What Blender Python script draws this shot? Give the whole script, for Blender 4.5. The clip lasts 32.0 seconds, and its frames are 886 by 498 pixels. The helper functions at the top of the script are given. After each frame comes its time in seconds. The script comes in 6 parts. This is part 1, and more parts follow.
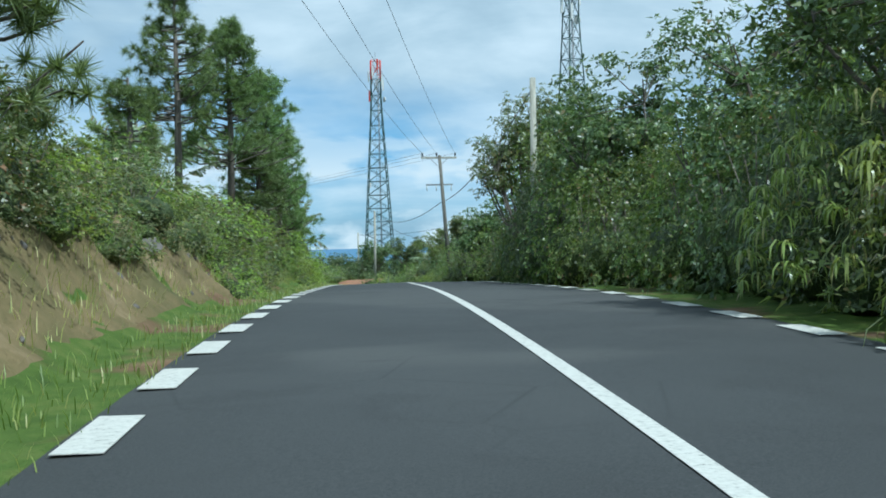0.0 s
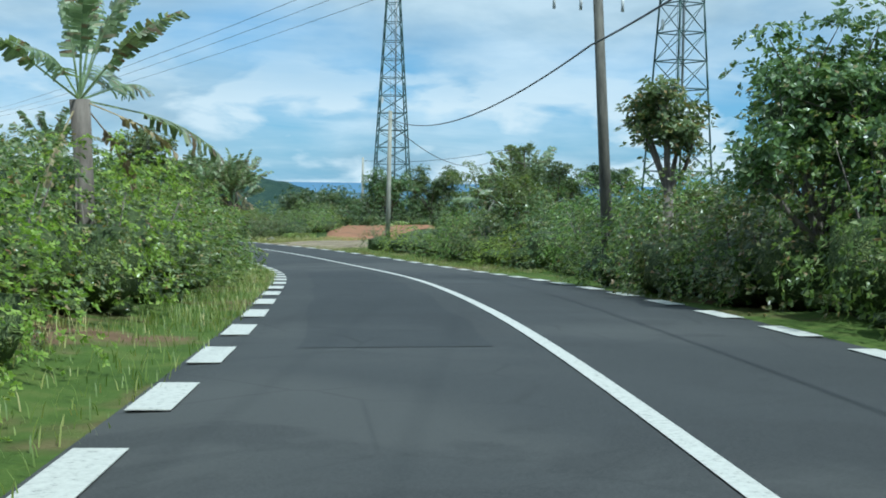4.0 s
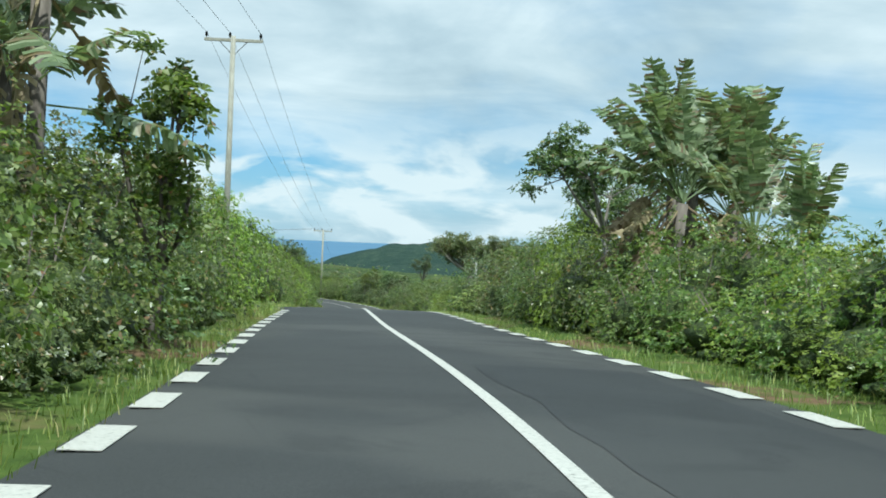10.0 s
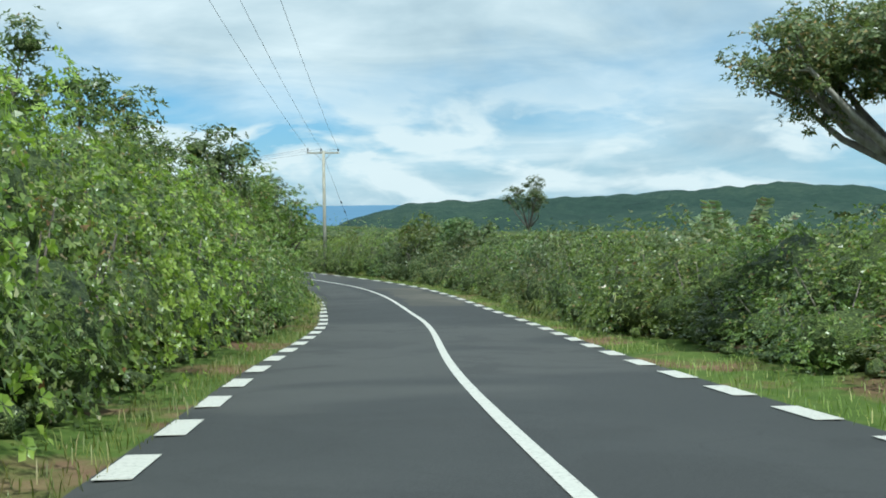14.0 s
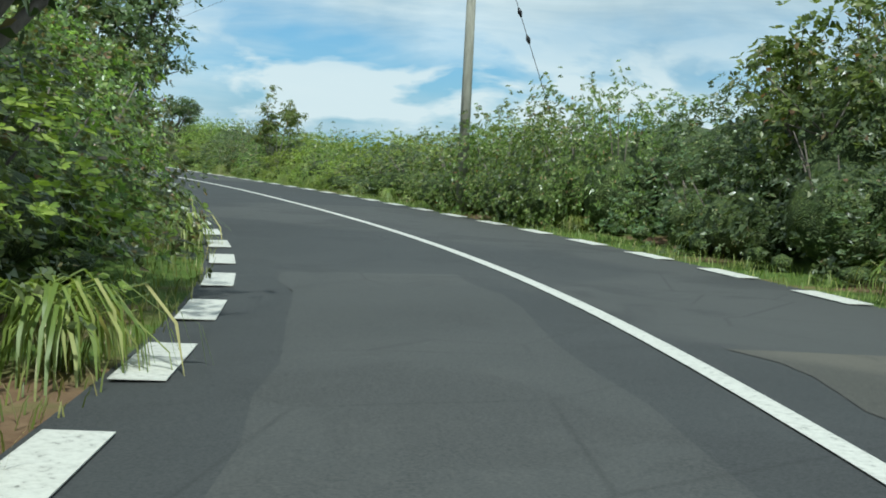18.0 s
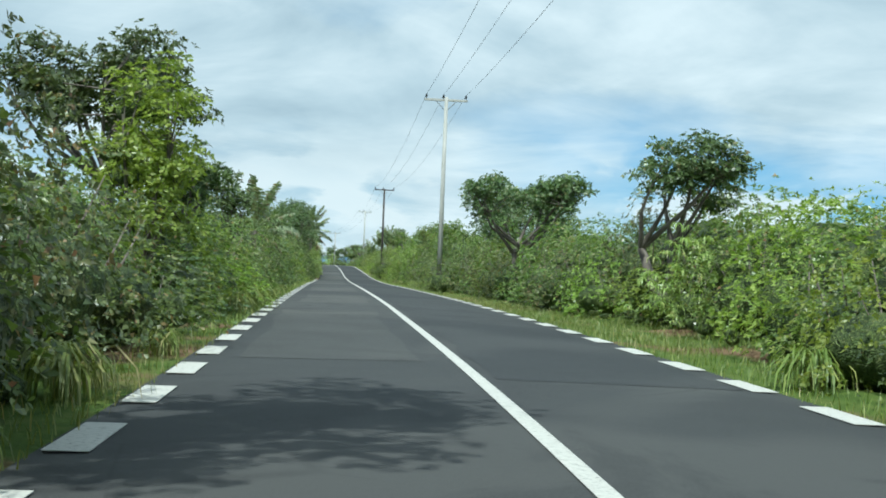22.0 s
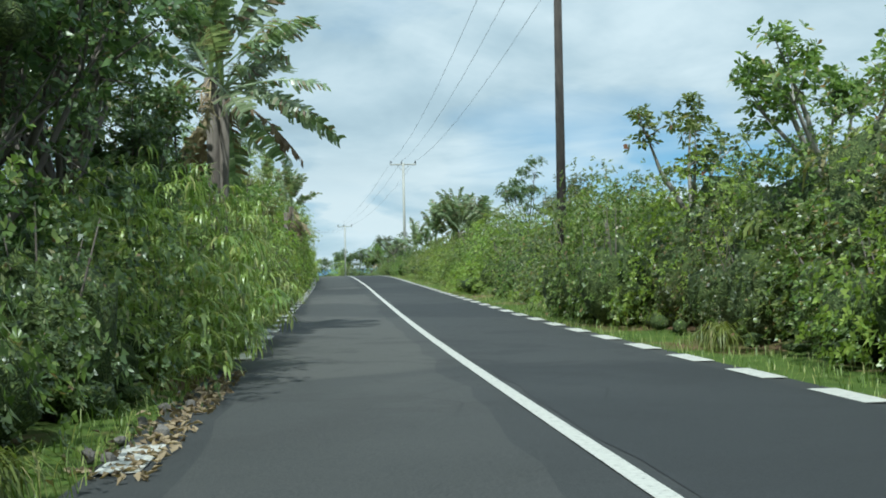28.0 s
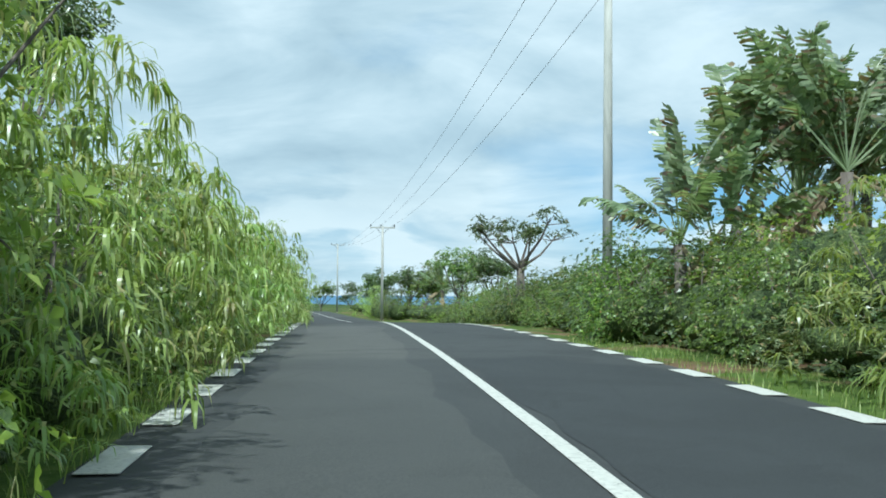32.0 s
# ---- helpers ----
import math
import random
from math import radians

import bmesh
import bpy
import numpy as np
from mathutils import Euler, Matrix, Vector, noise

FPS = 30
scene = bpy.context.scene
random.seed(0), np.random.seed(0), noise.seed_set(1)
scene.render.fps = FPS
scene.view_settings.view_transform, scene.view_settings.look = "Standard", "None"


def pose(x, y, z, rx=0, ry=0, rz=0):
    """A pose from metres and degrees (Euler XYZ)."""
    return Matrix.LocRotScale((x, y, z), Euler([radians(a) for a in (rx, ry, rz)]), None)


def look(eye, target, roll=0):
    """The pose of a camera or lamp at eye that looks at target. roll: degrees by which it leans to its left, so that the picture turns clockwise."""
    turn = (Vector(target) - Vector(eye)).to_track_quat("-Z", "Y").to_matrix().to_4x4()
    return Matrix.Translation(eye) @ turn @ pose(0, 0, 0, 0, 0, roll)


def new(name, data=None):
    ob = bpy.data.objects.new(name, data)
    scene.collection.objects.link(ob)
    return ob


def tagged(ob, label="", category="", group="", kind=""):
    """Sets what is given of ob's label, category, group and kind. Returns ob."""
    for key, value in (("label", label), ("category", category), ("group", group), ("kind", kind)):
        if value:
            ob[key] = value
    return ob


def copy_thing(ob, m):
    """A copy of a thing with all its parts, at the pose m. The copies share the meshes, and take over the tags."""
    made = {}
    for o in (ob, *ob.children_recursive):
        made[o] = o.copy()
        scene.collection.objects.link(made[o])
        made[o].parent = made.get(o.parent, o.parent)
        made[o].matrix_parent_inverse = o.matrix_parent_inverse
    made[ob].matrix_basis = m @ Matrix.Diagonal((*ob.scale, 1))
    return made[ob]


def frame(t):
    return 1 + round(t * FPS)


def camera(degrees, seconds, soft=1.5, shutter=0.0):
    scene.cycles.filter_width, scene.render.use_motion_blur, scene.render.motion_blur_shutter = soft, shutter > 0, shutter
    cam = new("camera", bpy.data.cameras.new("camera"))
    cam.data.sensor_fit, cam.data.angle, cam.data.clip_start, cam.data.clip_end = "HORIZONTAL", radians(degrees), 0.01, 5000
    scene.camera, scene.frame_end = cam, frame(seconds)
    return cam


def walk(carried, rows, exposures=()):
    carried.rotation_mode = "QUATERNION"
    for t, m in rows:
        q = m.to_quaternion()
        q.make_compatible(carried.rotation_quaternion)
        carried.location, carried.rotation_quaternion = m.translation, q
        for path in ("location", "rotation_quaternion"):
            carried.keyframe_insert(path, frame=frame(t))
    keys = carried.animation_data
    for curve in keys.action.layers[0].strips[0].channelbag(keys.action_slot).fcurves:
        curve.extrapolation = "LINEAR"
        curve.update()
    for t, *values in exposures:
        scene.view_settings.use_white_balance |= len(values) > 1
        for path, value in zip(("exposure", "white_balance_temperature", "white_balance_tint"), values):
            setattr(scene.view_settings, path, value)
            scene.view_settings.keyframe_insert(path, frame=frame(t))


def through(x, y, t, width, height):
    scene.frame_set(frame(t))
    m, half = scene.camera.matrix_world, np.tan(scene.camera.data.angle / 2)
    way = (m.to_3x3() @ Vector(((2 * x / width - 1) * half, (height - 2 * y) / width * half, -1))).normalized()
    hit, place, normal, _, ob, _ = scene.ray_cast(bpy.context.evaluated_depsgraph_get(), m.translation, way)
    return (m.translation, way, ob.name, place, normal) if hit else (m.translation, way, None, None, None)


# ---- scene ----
cam = camera(40.07, 32.0, soft=1.8)


def aim(eye, turned):
    """The pose of the camera at eye, by yaw to the left, pitch up and roll in degrees."""
    yaw, pitch, roll = turned
    return pose(*eye) @ pose(0, 0, 0, 0, 0, yaw) @ pose(0, 0, 0, 90 + pitch) @ pose(0, 0, 0, 0, 0, roll)


PATH = [
    (0, (0.000, 0.000, -0.039), (-0.07, -1.02, -1.32)),
    (0.5, (-0.371, 5.816, 0.057), (-0.22, -1.10, -1.52)),
    (1, (-0.744, 11.673, 0.066), (-0.20, -1.42, -1.45)),
    (1.5, (-1.162, 17.612, -0.052), (-0.31, -1.76, -1.49)),
    (2, (-1.538, 23.678, -0.173), (-0.58, -2.33, -1.41)),
    (2.5, (-1.915, 29.829, -0.338), (-0.81, -2.62, -0.55)),
    (3, (-2.208, 36.105, -0.592), (-0.60, -3.39, -0.22)),
    (3.5, (-2.542, 42.341, -0.823), (-0.24, -4.05, 0.40)),
    (5.5, (-4.607, 69.273, -2.071), (2.69, -2.85, 2.18)),
    (6, (-5.396, 75.717, -2.478), (3.86, -2.17, 3.26)),
    (6.5, (-6.435, 82.156, -2.848), (5.57, -1.52, 3.37)),
    (7, (-7.713, 88.576, -3.348), (7.47, -1.52, 4.06)),
    (7.5, (-9.239, 94.874, -3.585), (9.87, -1.55, 3.69)),
    (8, (-11.262, 101.386, -3.975), (13.09, -1.20, 3.39)),
    (8.5, (-13.661, 108.009, -4.223), (16.85, -1.20, 3.99)),
    (9, (-16.560, 114.852, -4.501), (20.65, -0.80, 3.61)),
    (9.5, (-20.082, 121.793, -4.707), (24.27, -0.64, 3.27)),
    (10, (-24.343, 128.937, -5.075), (26.98, -0.98, 2.39)),
    (10.5, (-28.870, 136.441, -5.411), (28.67, -1.87, 0.71)),
    (11, (-33.638, 143.927, -5.878), (29.18, -2.63, -0.70)),
    (11.5, (-38.149, 151.181, -6.253), (29.13, -3.02, -1.32)),
    (12, (-42.649, 158.190, -6.617), (29.07, -3.03, -1.44)),
    (12.5, (-46.894, 165.083, -7.107), (29.14, -2.95, -1.25)),
    (13, (-51.266, 171.977, -7.479), (28.65, -3.26, -0.96)),
    (13.5, (-55.516, 178.876, -7.929), (28.06, -3.10, -1.11)),
    (15.5, (-71.115, 204.623, -10.415), (26.43, -2.38, 1.13)),
    (16, (-74.249, 210.401, -10.877), (27.63, -2.74, 1.28)),
    (16.5, (-77.688, 215.882, -11.279), (29.19, -3.46, 1.75)),
    (17, (-81.308, 221.420, -11.695), (31.32, -3.79, 2.57)),
    (17.5, (-85.047, 226.896, -12.115), (33.18, -4.95, 3.22)),
    (18, (-88.969, 231.836, -12.382), (35.49, -5.49, 2.82)),
    (18.5, (-92.948, 236.595, -12.572), (38.39, -3.94, 3.78)),
    (19, (-97.114, 241.118, -12.627), (41.80, -1.06, 4.97)),
    (19.5, (-101.809, 245.505, -12.885), (44.76, 0.32, 4.53)),
    (20, (-106.753, 249.776, -13.018), (47.27, 0.17, 3.45)),
    (20.5, (-112.235, 253.917, -13.168), (49.39, 0.20, 2.44)),
    (21, (-118.259, 258.230, -13.362), (51.41, 0.27, 2.11)),
    (21.5, (-124.654, 262.666, -13.496), (53.30, 0.08, 2.42)),
    (22, (-131.469, 267.034, -13.654), (54.48, -0.19, 2.43)),
    (22.5, (-138.523, 271.278, -13.781), (55.08, -0.72, 1.25)),
    (23, (-145.876, 275.518, -13.927), (54.94, -0.72, 0.30)),
    (23.5, (-153.411, 279.814, -14.078), (54.88, -0.82, -0.24)),
    (24, (-160.765, 284.054, -14.213), (54.70, -0.95, 0.05)),
    (24.5, (-168.422, 288.589, -14.431), (54.50, -1.12, 0.10)),
    (25, (-176.018, 293.005, -14.638), (54.71, -0.89, 0.40)),
    (27.5, (-215.843, 316.309, -15.811), (54.95, -0.06, -1.70)),
    (28, (-223.999, 321.100, -16.069), (54.89, 0.14, -1.08)),
    (28.5, (-232.288, 325.986, -16.223), (54.79, 0.07, -0.21)),
    (29, (-240.488, 330.705, -16.387), (54.75, 0.39, 0.71)),
    (29.5, (-248.585, 335.561, -16.541), (55.23, 0.52, 0.90)),
    (30, (-256.656, 340.296, -16.616), (55.35, 0.37, 0.46)),
    (30.5, (-264.845, 345.011, -16.621), (55.43, 0.54, 0.71)),
    (31, (-272.965, 349.677, -16.631), (55.89, 0.91, 0.37)),
    (31.5, (-281.015, 354.295, -16.727), (56.17, 1.15, 0.06)),
    (32, (-288.923, 358.813, -16.750), (56.39, 1.53, 0.39)),
]
walk(cam, [(t, aim(eye, turned)) for t, eye, turned in PATH], [(0.0, -0.12, 5250, -3), (5.0, -0.14, 5300, -3), (8.0, -0.20, 5400, -3), (9.5, 0.06, 5750, -3), (11.0, -0.10, 5750, -3), (12.0, 0.0, 5750, -3), (17.0, 0.0, 5750, -3), (18.0, -0.12, 5800, -3), (19.0, 0.0, 5750, -3), (23.2, -0.02, 5700, -3), (24.0, -0.25, 5700, -3), (25.0, 0.0, 5700, -3), (28.0, -0.12, 5650, -3), (30.5, -0.12, 5650, -3), (32.0, 0.0, 5500, -4)])

# the road's centre line, every 25 m, from behind the start to past the end
CENTRE = [
    (5.3, -59.8, -1.92), (4.0, -39.8, -1.68), (2.2, -9.9, -1.31), (0.5, 15.3, -1.15), (-0.9, 39.9, -1.88), (-2.5, 65.5, -3.00),
    (-6.2, 90.3, -4.56), (-13.8, 112.7, -5.54), (-26.8, 135.6, -6.49), (-39.8, 156.1, -7.61), (-52.7, 176.8, -8.89), (-66.5, 199.2, -10.99),
    (-78.7, 220.0, -12.68), (-93.9, 240.7, -13.75), (-112.4, 256.1, -14.35), (-133.6, 269.9, -14.86), (-155.5, 282.9, -15.28), (-176.7, 295.3, -15.83),
    (-198.8, 308.2, -16.47), (-219.9, 320.6, -17.12), (-241.3, 333.0, -17.57), (-262.5, 345.3, -17.77), (-285.0, 358.3, -17.89), (-307.6, 370.9, -17.92),
    (-327.1, 381.6, -18.26), (-350.0, 393.7, -19.20), (-373.0, 405.6, -19.95), (-396.2, 417.2, -20.56), (-416.2, 426.9, -20.97), (-439.7, 437.9, -21.32),
    (-463.2, 448.8, -21.63),
]


# ---- light ----
SUN_HIGH, SUN_YAW = 58.0, -140.0  # degrees over the horizon, and to the left of +y
world = bpy.data.worlds.new("sky")
scene.world = world
world.use_nodes = True


class Nodes:
    """Short hand for building node trees."""

    def __init__(self, tree):
        self.tree = tree
        tree.nodes.clear()

    def add(self, kind, inputs=(), **settings):
        node = self.tree.nodes.new(kind)
        for key, value in settings.items():
            setattr(node, key, value)
        for key, value in dict(inputs).items():
            if isinstance(value, bpy.types.NodeSocket):
                self.tree.links.new(value, node.inputs[key])
            else:
                node.inputs[key].default_value = value
        return node

    def math(self, op, a, b=0.0, clamp=False):
        return self.add("ShaderNodeMath", {0: a, 1: b}, operation=op, use_clamp=clamp).outputs[0]

    def noise(self, vector, scale, detail=4.0, rough=0.55, twist=0.0):
        return self.add("ShaderNodeTexNoise", {"Vector": vector, "Scale": scale, "Detail": detail, "Roughness": rough, "Distortion": twist}).outputs[0]

    def ramp(self, value, stops):
        node = self.add("ShaderNodeValToRGB", {0: value})
        spots = node.color_ramp.elements
        while len(spots) < len(stops):
            spots.new(0.5)
        for spot, (at, colour) in zip(spots, stops):
            spot.position = at
            spot.color = (*colour, 1) if len(colour) == 3 else colour
        return node.outputs[0]

    def mix(self, factor, a, b, blend="MIX"):
        node = self.add("ShaderNodeMix", data_type="RGBA", blend_type=blend)
        for key, value in ((0, factor), (6, a), (7, b)):
            if isinstance(value, bpy.types.NodeSocket):
                self.tree.links.new(value, node.inputs[key])
            else:
                node.inputs[key].default_value = value if key == 0 else (*value, 1)
        return node.outputs[2]


def grey(v):
    return (v, v, v)


def build_sky():
    n = Nodes(world.node_tree)
    blue = n.add("ShaderNodeTexSky", sky_type="NISHITA", sun_disc=False, sun_elevation=radians(SUN_HIGH), sun_rotation=radians(-SUN_YAW), altitude=500.0, air_density=1.0, dust_density=0.8, ozone_density=1.5)
    way = n.add("ShaderNodeTexCoord").outputs["Generated"]
    parts = n.add("ShaderNodeSeparateXYZ", {0: way})
    high = n.math("ABSOLUTE", parts.outputs[2])
    under = n.math("ADD", high, 0.16)
    flat = n.add("ShaderNodeCombineXYZ", {0: n.math("DIVIDE", parts.outputs[0], under), 1: n.math("DIVIDE", parts.outputs[1], under), 2: high}).outputs[0]
    banks = n.noise(flat, 0.40, 5.0, 0.50, 0.3)
    veil = n.noise(flat, 1.3, 6.0, 0.58, 0.6)
    round_way = n.add("ShaderNodeMapping", {"Vector": way, "Scale": (3.2, 3.2, 7.5)}).outputs[0]
    bulk = n.noise(round_way, 1.0, 6.0, 0.50, 0.25)
    amount = n.math("ADD", n.math("ADD", n.math("MULTIPLY", bulk, 0.50), n.math("MULTIPLY", banks, 0.32)), n.math("MULTIPLY", veil, 0.18))
    # more open near the horizon, closed a little higher
    amount = n.math("ADD", amount, n.ramp(high, [(0.0, grey(0.02)), (0.045, grey(0.0)), (0.09, grey(0.03)), (0.15, grey(0.14)), (0.32, grey(0.11)), (0.6, grey(0.09))]))
    mask = n.ramp(amount, [(0.445, grey(0.14)), (0.52, grey(0.60)), (0.61, grey(0.97))])
    shade = n.ramp(n.math("ADD", n.math("MULTIPLY", n.noise(round_way, 1.6, 6.0, 0.52, 0.4), 0.6), n.math("MULTIPLY", veil, 0.4)), [(0.34, (0.43, 0.52, 0.58)), (0.47, (0.62, 0.70, 0.74)), (0.60, (0.86, 0.90, 0.91))])
    deep = n.mix(1.0, blue.outputs[0], (0.055, 0.098, 0.125), "MULTIPLY")
    deep = n.mix(0.6, deep, n.ramp(high, [(0.0, (0.36, 0.58, 0.76)), (0.05, (0.20, 0.44, 0.73)), (0.35, (0.19, 0.35, 0.56))]))
    colour = n.mix(mask, deep, shade)
    # white heaped clouds low over the horizon
    low = n.add("ShaderNodeMapping", {"Vector": way, "Scale": (9.0, 9.0, 26.0)}).outputs[0]
    heap = n.math("MULTIPLY", n.ramp(n.noise(low, 1.0, 5.0, 0.5, 0.3), [(0.48, grey(0)), (0.56, grey(1))]), n.ramp(high, [(0.0, grey(0.9)), (0.045, grey(0.9)), (0.10, grey(0.0))]))
    colour = n.mix(heap, colour, (0.86, 0.89, 0.89))
    out = n.add("ShaderNodeBackground", {"Color": colour, "Strength": 1.0})
    n.add("ShaderNodeOutputWorld", {"Surface": out.outputs[0]})


build_sky()
sun = new("sun", bpy.data.lights.new("sun", "SUN"))
sun.data.energy, sun.data.angle, sun.data.color = 5.0, radians(1.0), (1.0, 0.96, 0.88)
a, h = radians(SUN_YAW), radians(SUN_HIGH)
sun.matrix_world = look((-math.sin(a) * math.cos(h) * 90, math.cos(a) * math.cos(h) * 90, math.sin(h) * 90), (0, 0, 0))


# ---- materials ----
def material(name):
    m = bpy.data.materials.new(name)
    m.use_nodes = True
    return m, Nodes(m.node_tree)


def finish(n, colour, rough=0.8, bump=None, depth=0.02, metallic=0.0, specular=0.5):
    inputs = {"Base Color": colour if isinstance(colour, bpy.types.NodeSocket) else (*colour, 1), "Roughness": rough, "Metallic": metallic, "Specular IOR Level": specular}
    if bump is not None:
        inputs["Normal"] = n.add("ShaderNodeBump", {"Height": bump, "Strength": 0.6, "Distance": depth}).outputs[0]
    shader = n.add("ShaderNodeBsdfPrincipled", inputs)
    n.add("ShaderNodeOutputMaterial", {"Surface": shader.outputs[0]})


def place_of(n):
    return n.add("ShaderNodeNewGeometry").outputs["Position"]


def leaf_material(name, stops, through=0.48, rough=0.33, vary=0.32):
    """Leaves: a colour of its own for each leaf, with some light coming through it."""
    m, n = material(name)
    each = n.add("ShaderNodeNewGeometry").outputs["Random Per Island"]
    plant = n.add("ShaderNodeObjectInfo").outputs["Random"]
    colour = n.ramp(each, stops)
    tone = n.math("ADD", n.math("MULTIPLY", plant, 2 * vary), 1.36 - vary)
    colour = n.add("ShaderNodeHueSaturation", {"Hue": n.math("ADD", n.math("MULTIPLY", plant, 0.034), 0.482), "Saturation": 1.0, "Value": tone, "Color": colour}).outputs[0]
    face = n.add("ShaderNodeBsdfPrincipled", {"Base Color": colour, "Roughness": rough, "Specular IOR Level": 0.6})
    glow = n.add("ShaderNodeBsdfTranslucent", {"Color": n.mix(1.0, colour, (1.35, 1.4, 0.75), "MULTIPLY")})
    both = n.add("ShaderNodeMixShader", {0: through, 1: face.outputs[0], 2: glow.outputs[0]})
    n.add("ShaderNodeOutputMaterial", {"Surface": both.outputs[0]})
    return m


LEAF = leaf_material("shrub_leaf", [(0.0, (0.052, 0.080, 0.022)), (0.35, (0.092, 0.138, 0.034)), (0.7, (0.145, 0.200, 0.052)), (0.9, (0.21, 0.25, 0.085)), (0.955, (0.32, 0.33, 0.19)), (1.0, (0.24, 0.12, 0.06))])
LEAF_DARK = leaf_material("dark_leaf", [(0.0, (0.040, 0.062, 0.024)), (0.5, (0.072, 0.108, 0.038)), (0.9, (0.12, 0.16, 0.062)), (0.96, (0.22, 0.24, 0.13)), (1.0, (0.17, 0.11, 0.06))], 0.35)
LEAF_LIME = leaf_material("lime_leaf", [(0.0, (0.105, 0.155, 0.024)), (0.5, (0.185, 0.25, 0.042)), (1.0, (0.29, 0.34, 0.085))], 0.45)
LEAF_WILLOW = leaf_material("hanging_leaf", [(0.0, (0.120, 0.165, 0.042)), (0.5, (0.205, 0.265, 0.070)), (0.85, (0.30, 0.35, 0.12)), (1.0, (0.32, 0.29, 0.13))], 0.4)
LEAF_OLIVE = leaf_material("olive_leaf", [(0.0, (0.052, 0.070, 0.028)), (0.5, (0.092, 0.115, 0.044)), (0.85, (0.15, 0.165, 0.070)), (1.0, (0.22, 0.13, 0.065))], 0.35)
NEEDLE = leaf_material("pine_needle", [(0.0, (0.070, 0.105, 0.040)), (0.6, (0.125, 0.175, 0.060)), (1.0, (0.20, 0.25, 0.10))], 0.4, 0.45)
FAN = leaf_material("fan_leaf", [(0.0, (0.10, 0.135, 0.070)), (0.45, (0.155, 0.200, 0.105)), (0.72, (0.24, 0.290, 0.17)), (0.86, (0.30, 0.32, 0.22)), (0.94, (0.17, 0.125, 0.075)), (1.0, (0.14, 0.09, 0.06))], 0.36, 0.32, 0.14)
FAN_DRY = leaf_material("dry_fan_leaf", [(0.0, (0.12, 0.085, 0.045)), (1.0, (0.30, 0.235, 0.14))], 0.2, 0.7)
BLADE = leaf_material("grass_blade", [(0.0, (0.095, 0.135, 0.028)), (0.6, (0.165, 0.205, 0.045)), (0.9, (0.26, 0.265, 0.09)), (1.0, (0.34, 0.29, 0.14))], 0.35, 0.5)

GRASS_DRY = leaf_material("yellowing_grass_blade", [(0.0, (0.15, 0.165, 0.045)), (0.6, (0.25, 0.235, 0.08)), (1.0, (0.36, 0.31, 0.16))], 0.3, 0.6)


def inner_material():
    """Foliage further inside a plant: leaf after leaf, close together, with shade painted between them."""
    m, n = material("inner_foliage")
    p = place_of(n)
    wavy = n.add("ShaderNodeVectorMath", {0: p, 1: n.add("ShaderNodeTexNoise", {"Vector": p, "Scale": 5.0, "Detail": 2.0}).outputs[1]}, operation="ADD").outputs[0]
    cells = n.add("ShaderNodeTexVoronoi", {"Vector": wavy, "Scale": 12.0})
    tone = n.add("ShaderNodeSeparateColor", {0: cells.outputs["Color"]}).outputs[0]
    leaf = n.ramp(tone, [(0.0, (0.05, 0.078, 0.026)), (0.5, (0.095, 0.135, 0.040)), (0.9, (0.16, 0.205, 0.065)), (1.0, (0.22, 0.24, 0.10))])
    # shade between the leaves, painted as a dark colour round each cell
    gap_shade = n.ramp(cells.outputs["Distance"], [(0.30, grey(0)), (0.62, grey(1))])
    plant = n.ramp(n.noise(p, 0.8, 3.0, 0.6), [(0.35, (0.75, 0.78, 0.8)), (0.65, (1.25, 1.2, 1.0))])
    colour = n.mix(1.0, n.mix(n.math("MULTIPLY", gap_shade, 0.7), leaf, (0.025, 0.038, 0.014)), plant, "MULTIPLY")
    finish(n, colour, 0.6, n.math("MULTIPLY", n.math("SUBTRACT", 1.0, cells.outputs["Distance"]), n.math("ADD", tone, 0.4)), 0.09, specular=0.25)
    return m


INNER = inner_material()


def bark_material(name, dark, light, scale=6.0):
    m, n = material(name)
    p = n.add("ShaderNodeTexCoord").outputs["Object"]
    long = n.add("ShaderNodeMapping", {"Vector": p, "Scale": (1.0, 1.0, 0.22)}).outputs[0]
    grain = n.noise(long, scale, 6.0, 0.65)
    finish(n, n.mix(n.ramp(grain, [(0.3, grey(0)), (0.7, grey(1))]), dark, light), 0.9, grain, 0.03)
    return m


BARK = bark_material("bark", (0.07, 0.055, 0.045), (0.22, 0.19, 0.16))
BARK_PALE = bark_material("pale_bark", (0.16, 0.14, 0.12), (0.42, 0.39, 0.35))
POLE_WOOD = bark_material("weathered_pole_wood", (0.23, 0.225, 0.185), (0.44, 0.42, 0.35), 9.0)
POLE_DARK = bark_material("tarred_pole_wood", (0.028, 0.024, 0.022), (0.085, 0.070, 0.060), 9.0)
POLE_BROWN = bark_material("dark_weathered_pole_wood", (0.075, 0.07, 0.058), (0.19, 0.175, 0.145), 9.0)
POLE_PALE = bark_material("pale_concrete", (0.33, 0.33, 0.30), (0.50, 0.49, 0.45), 5.0)


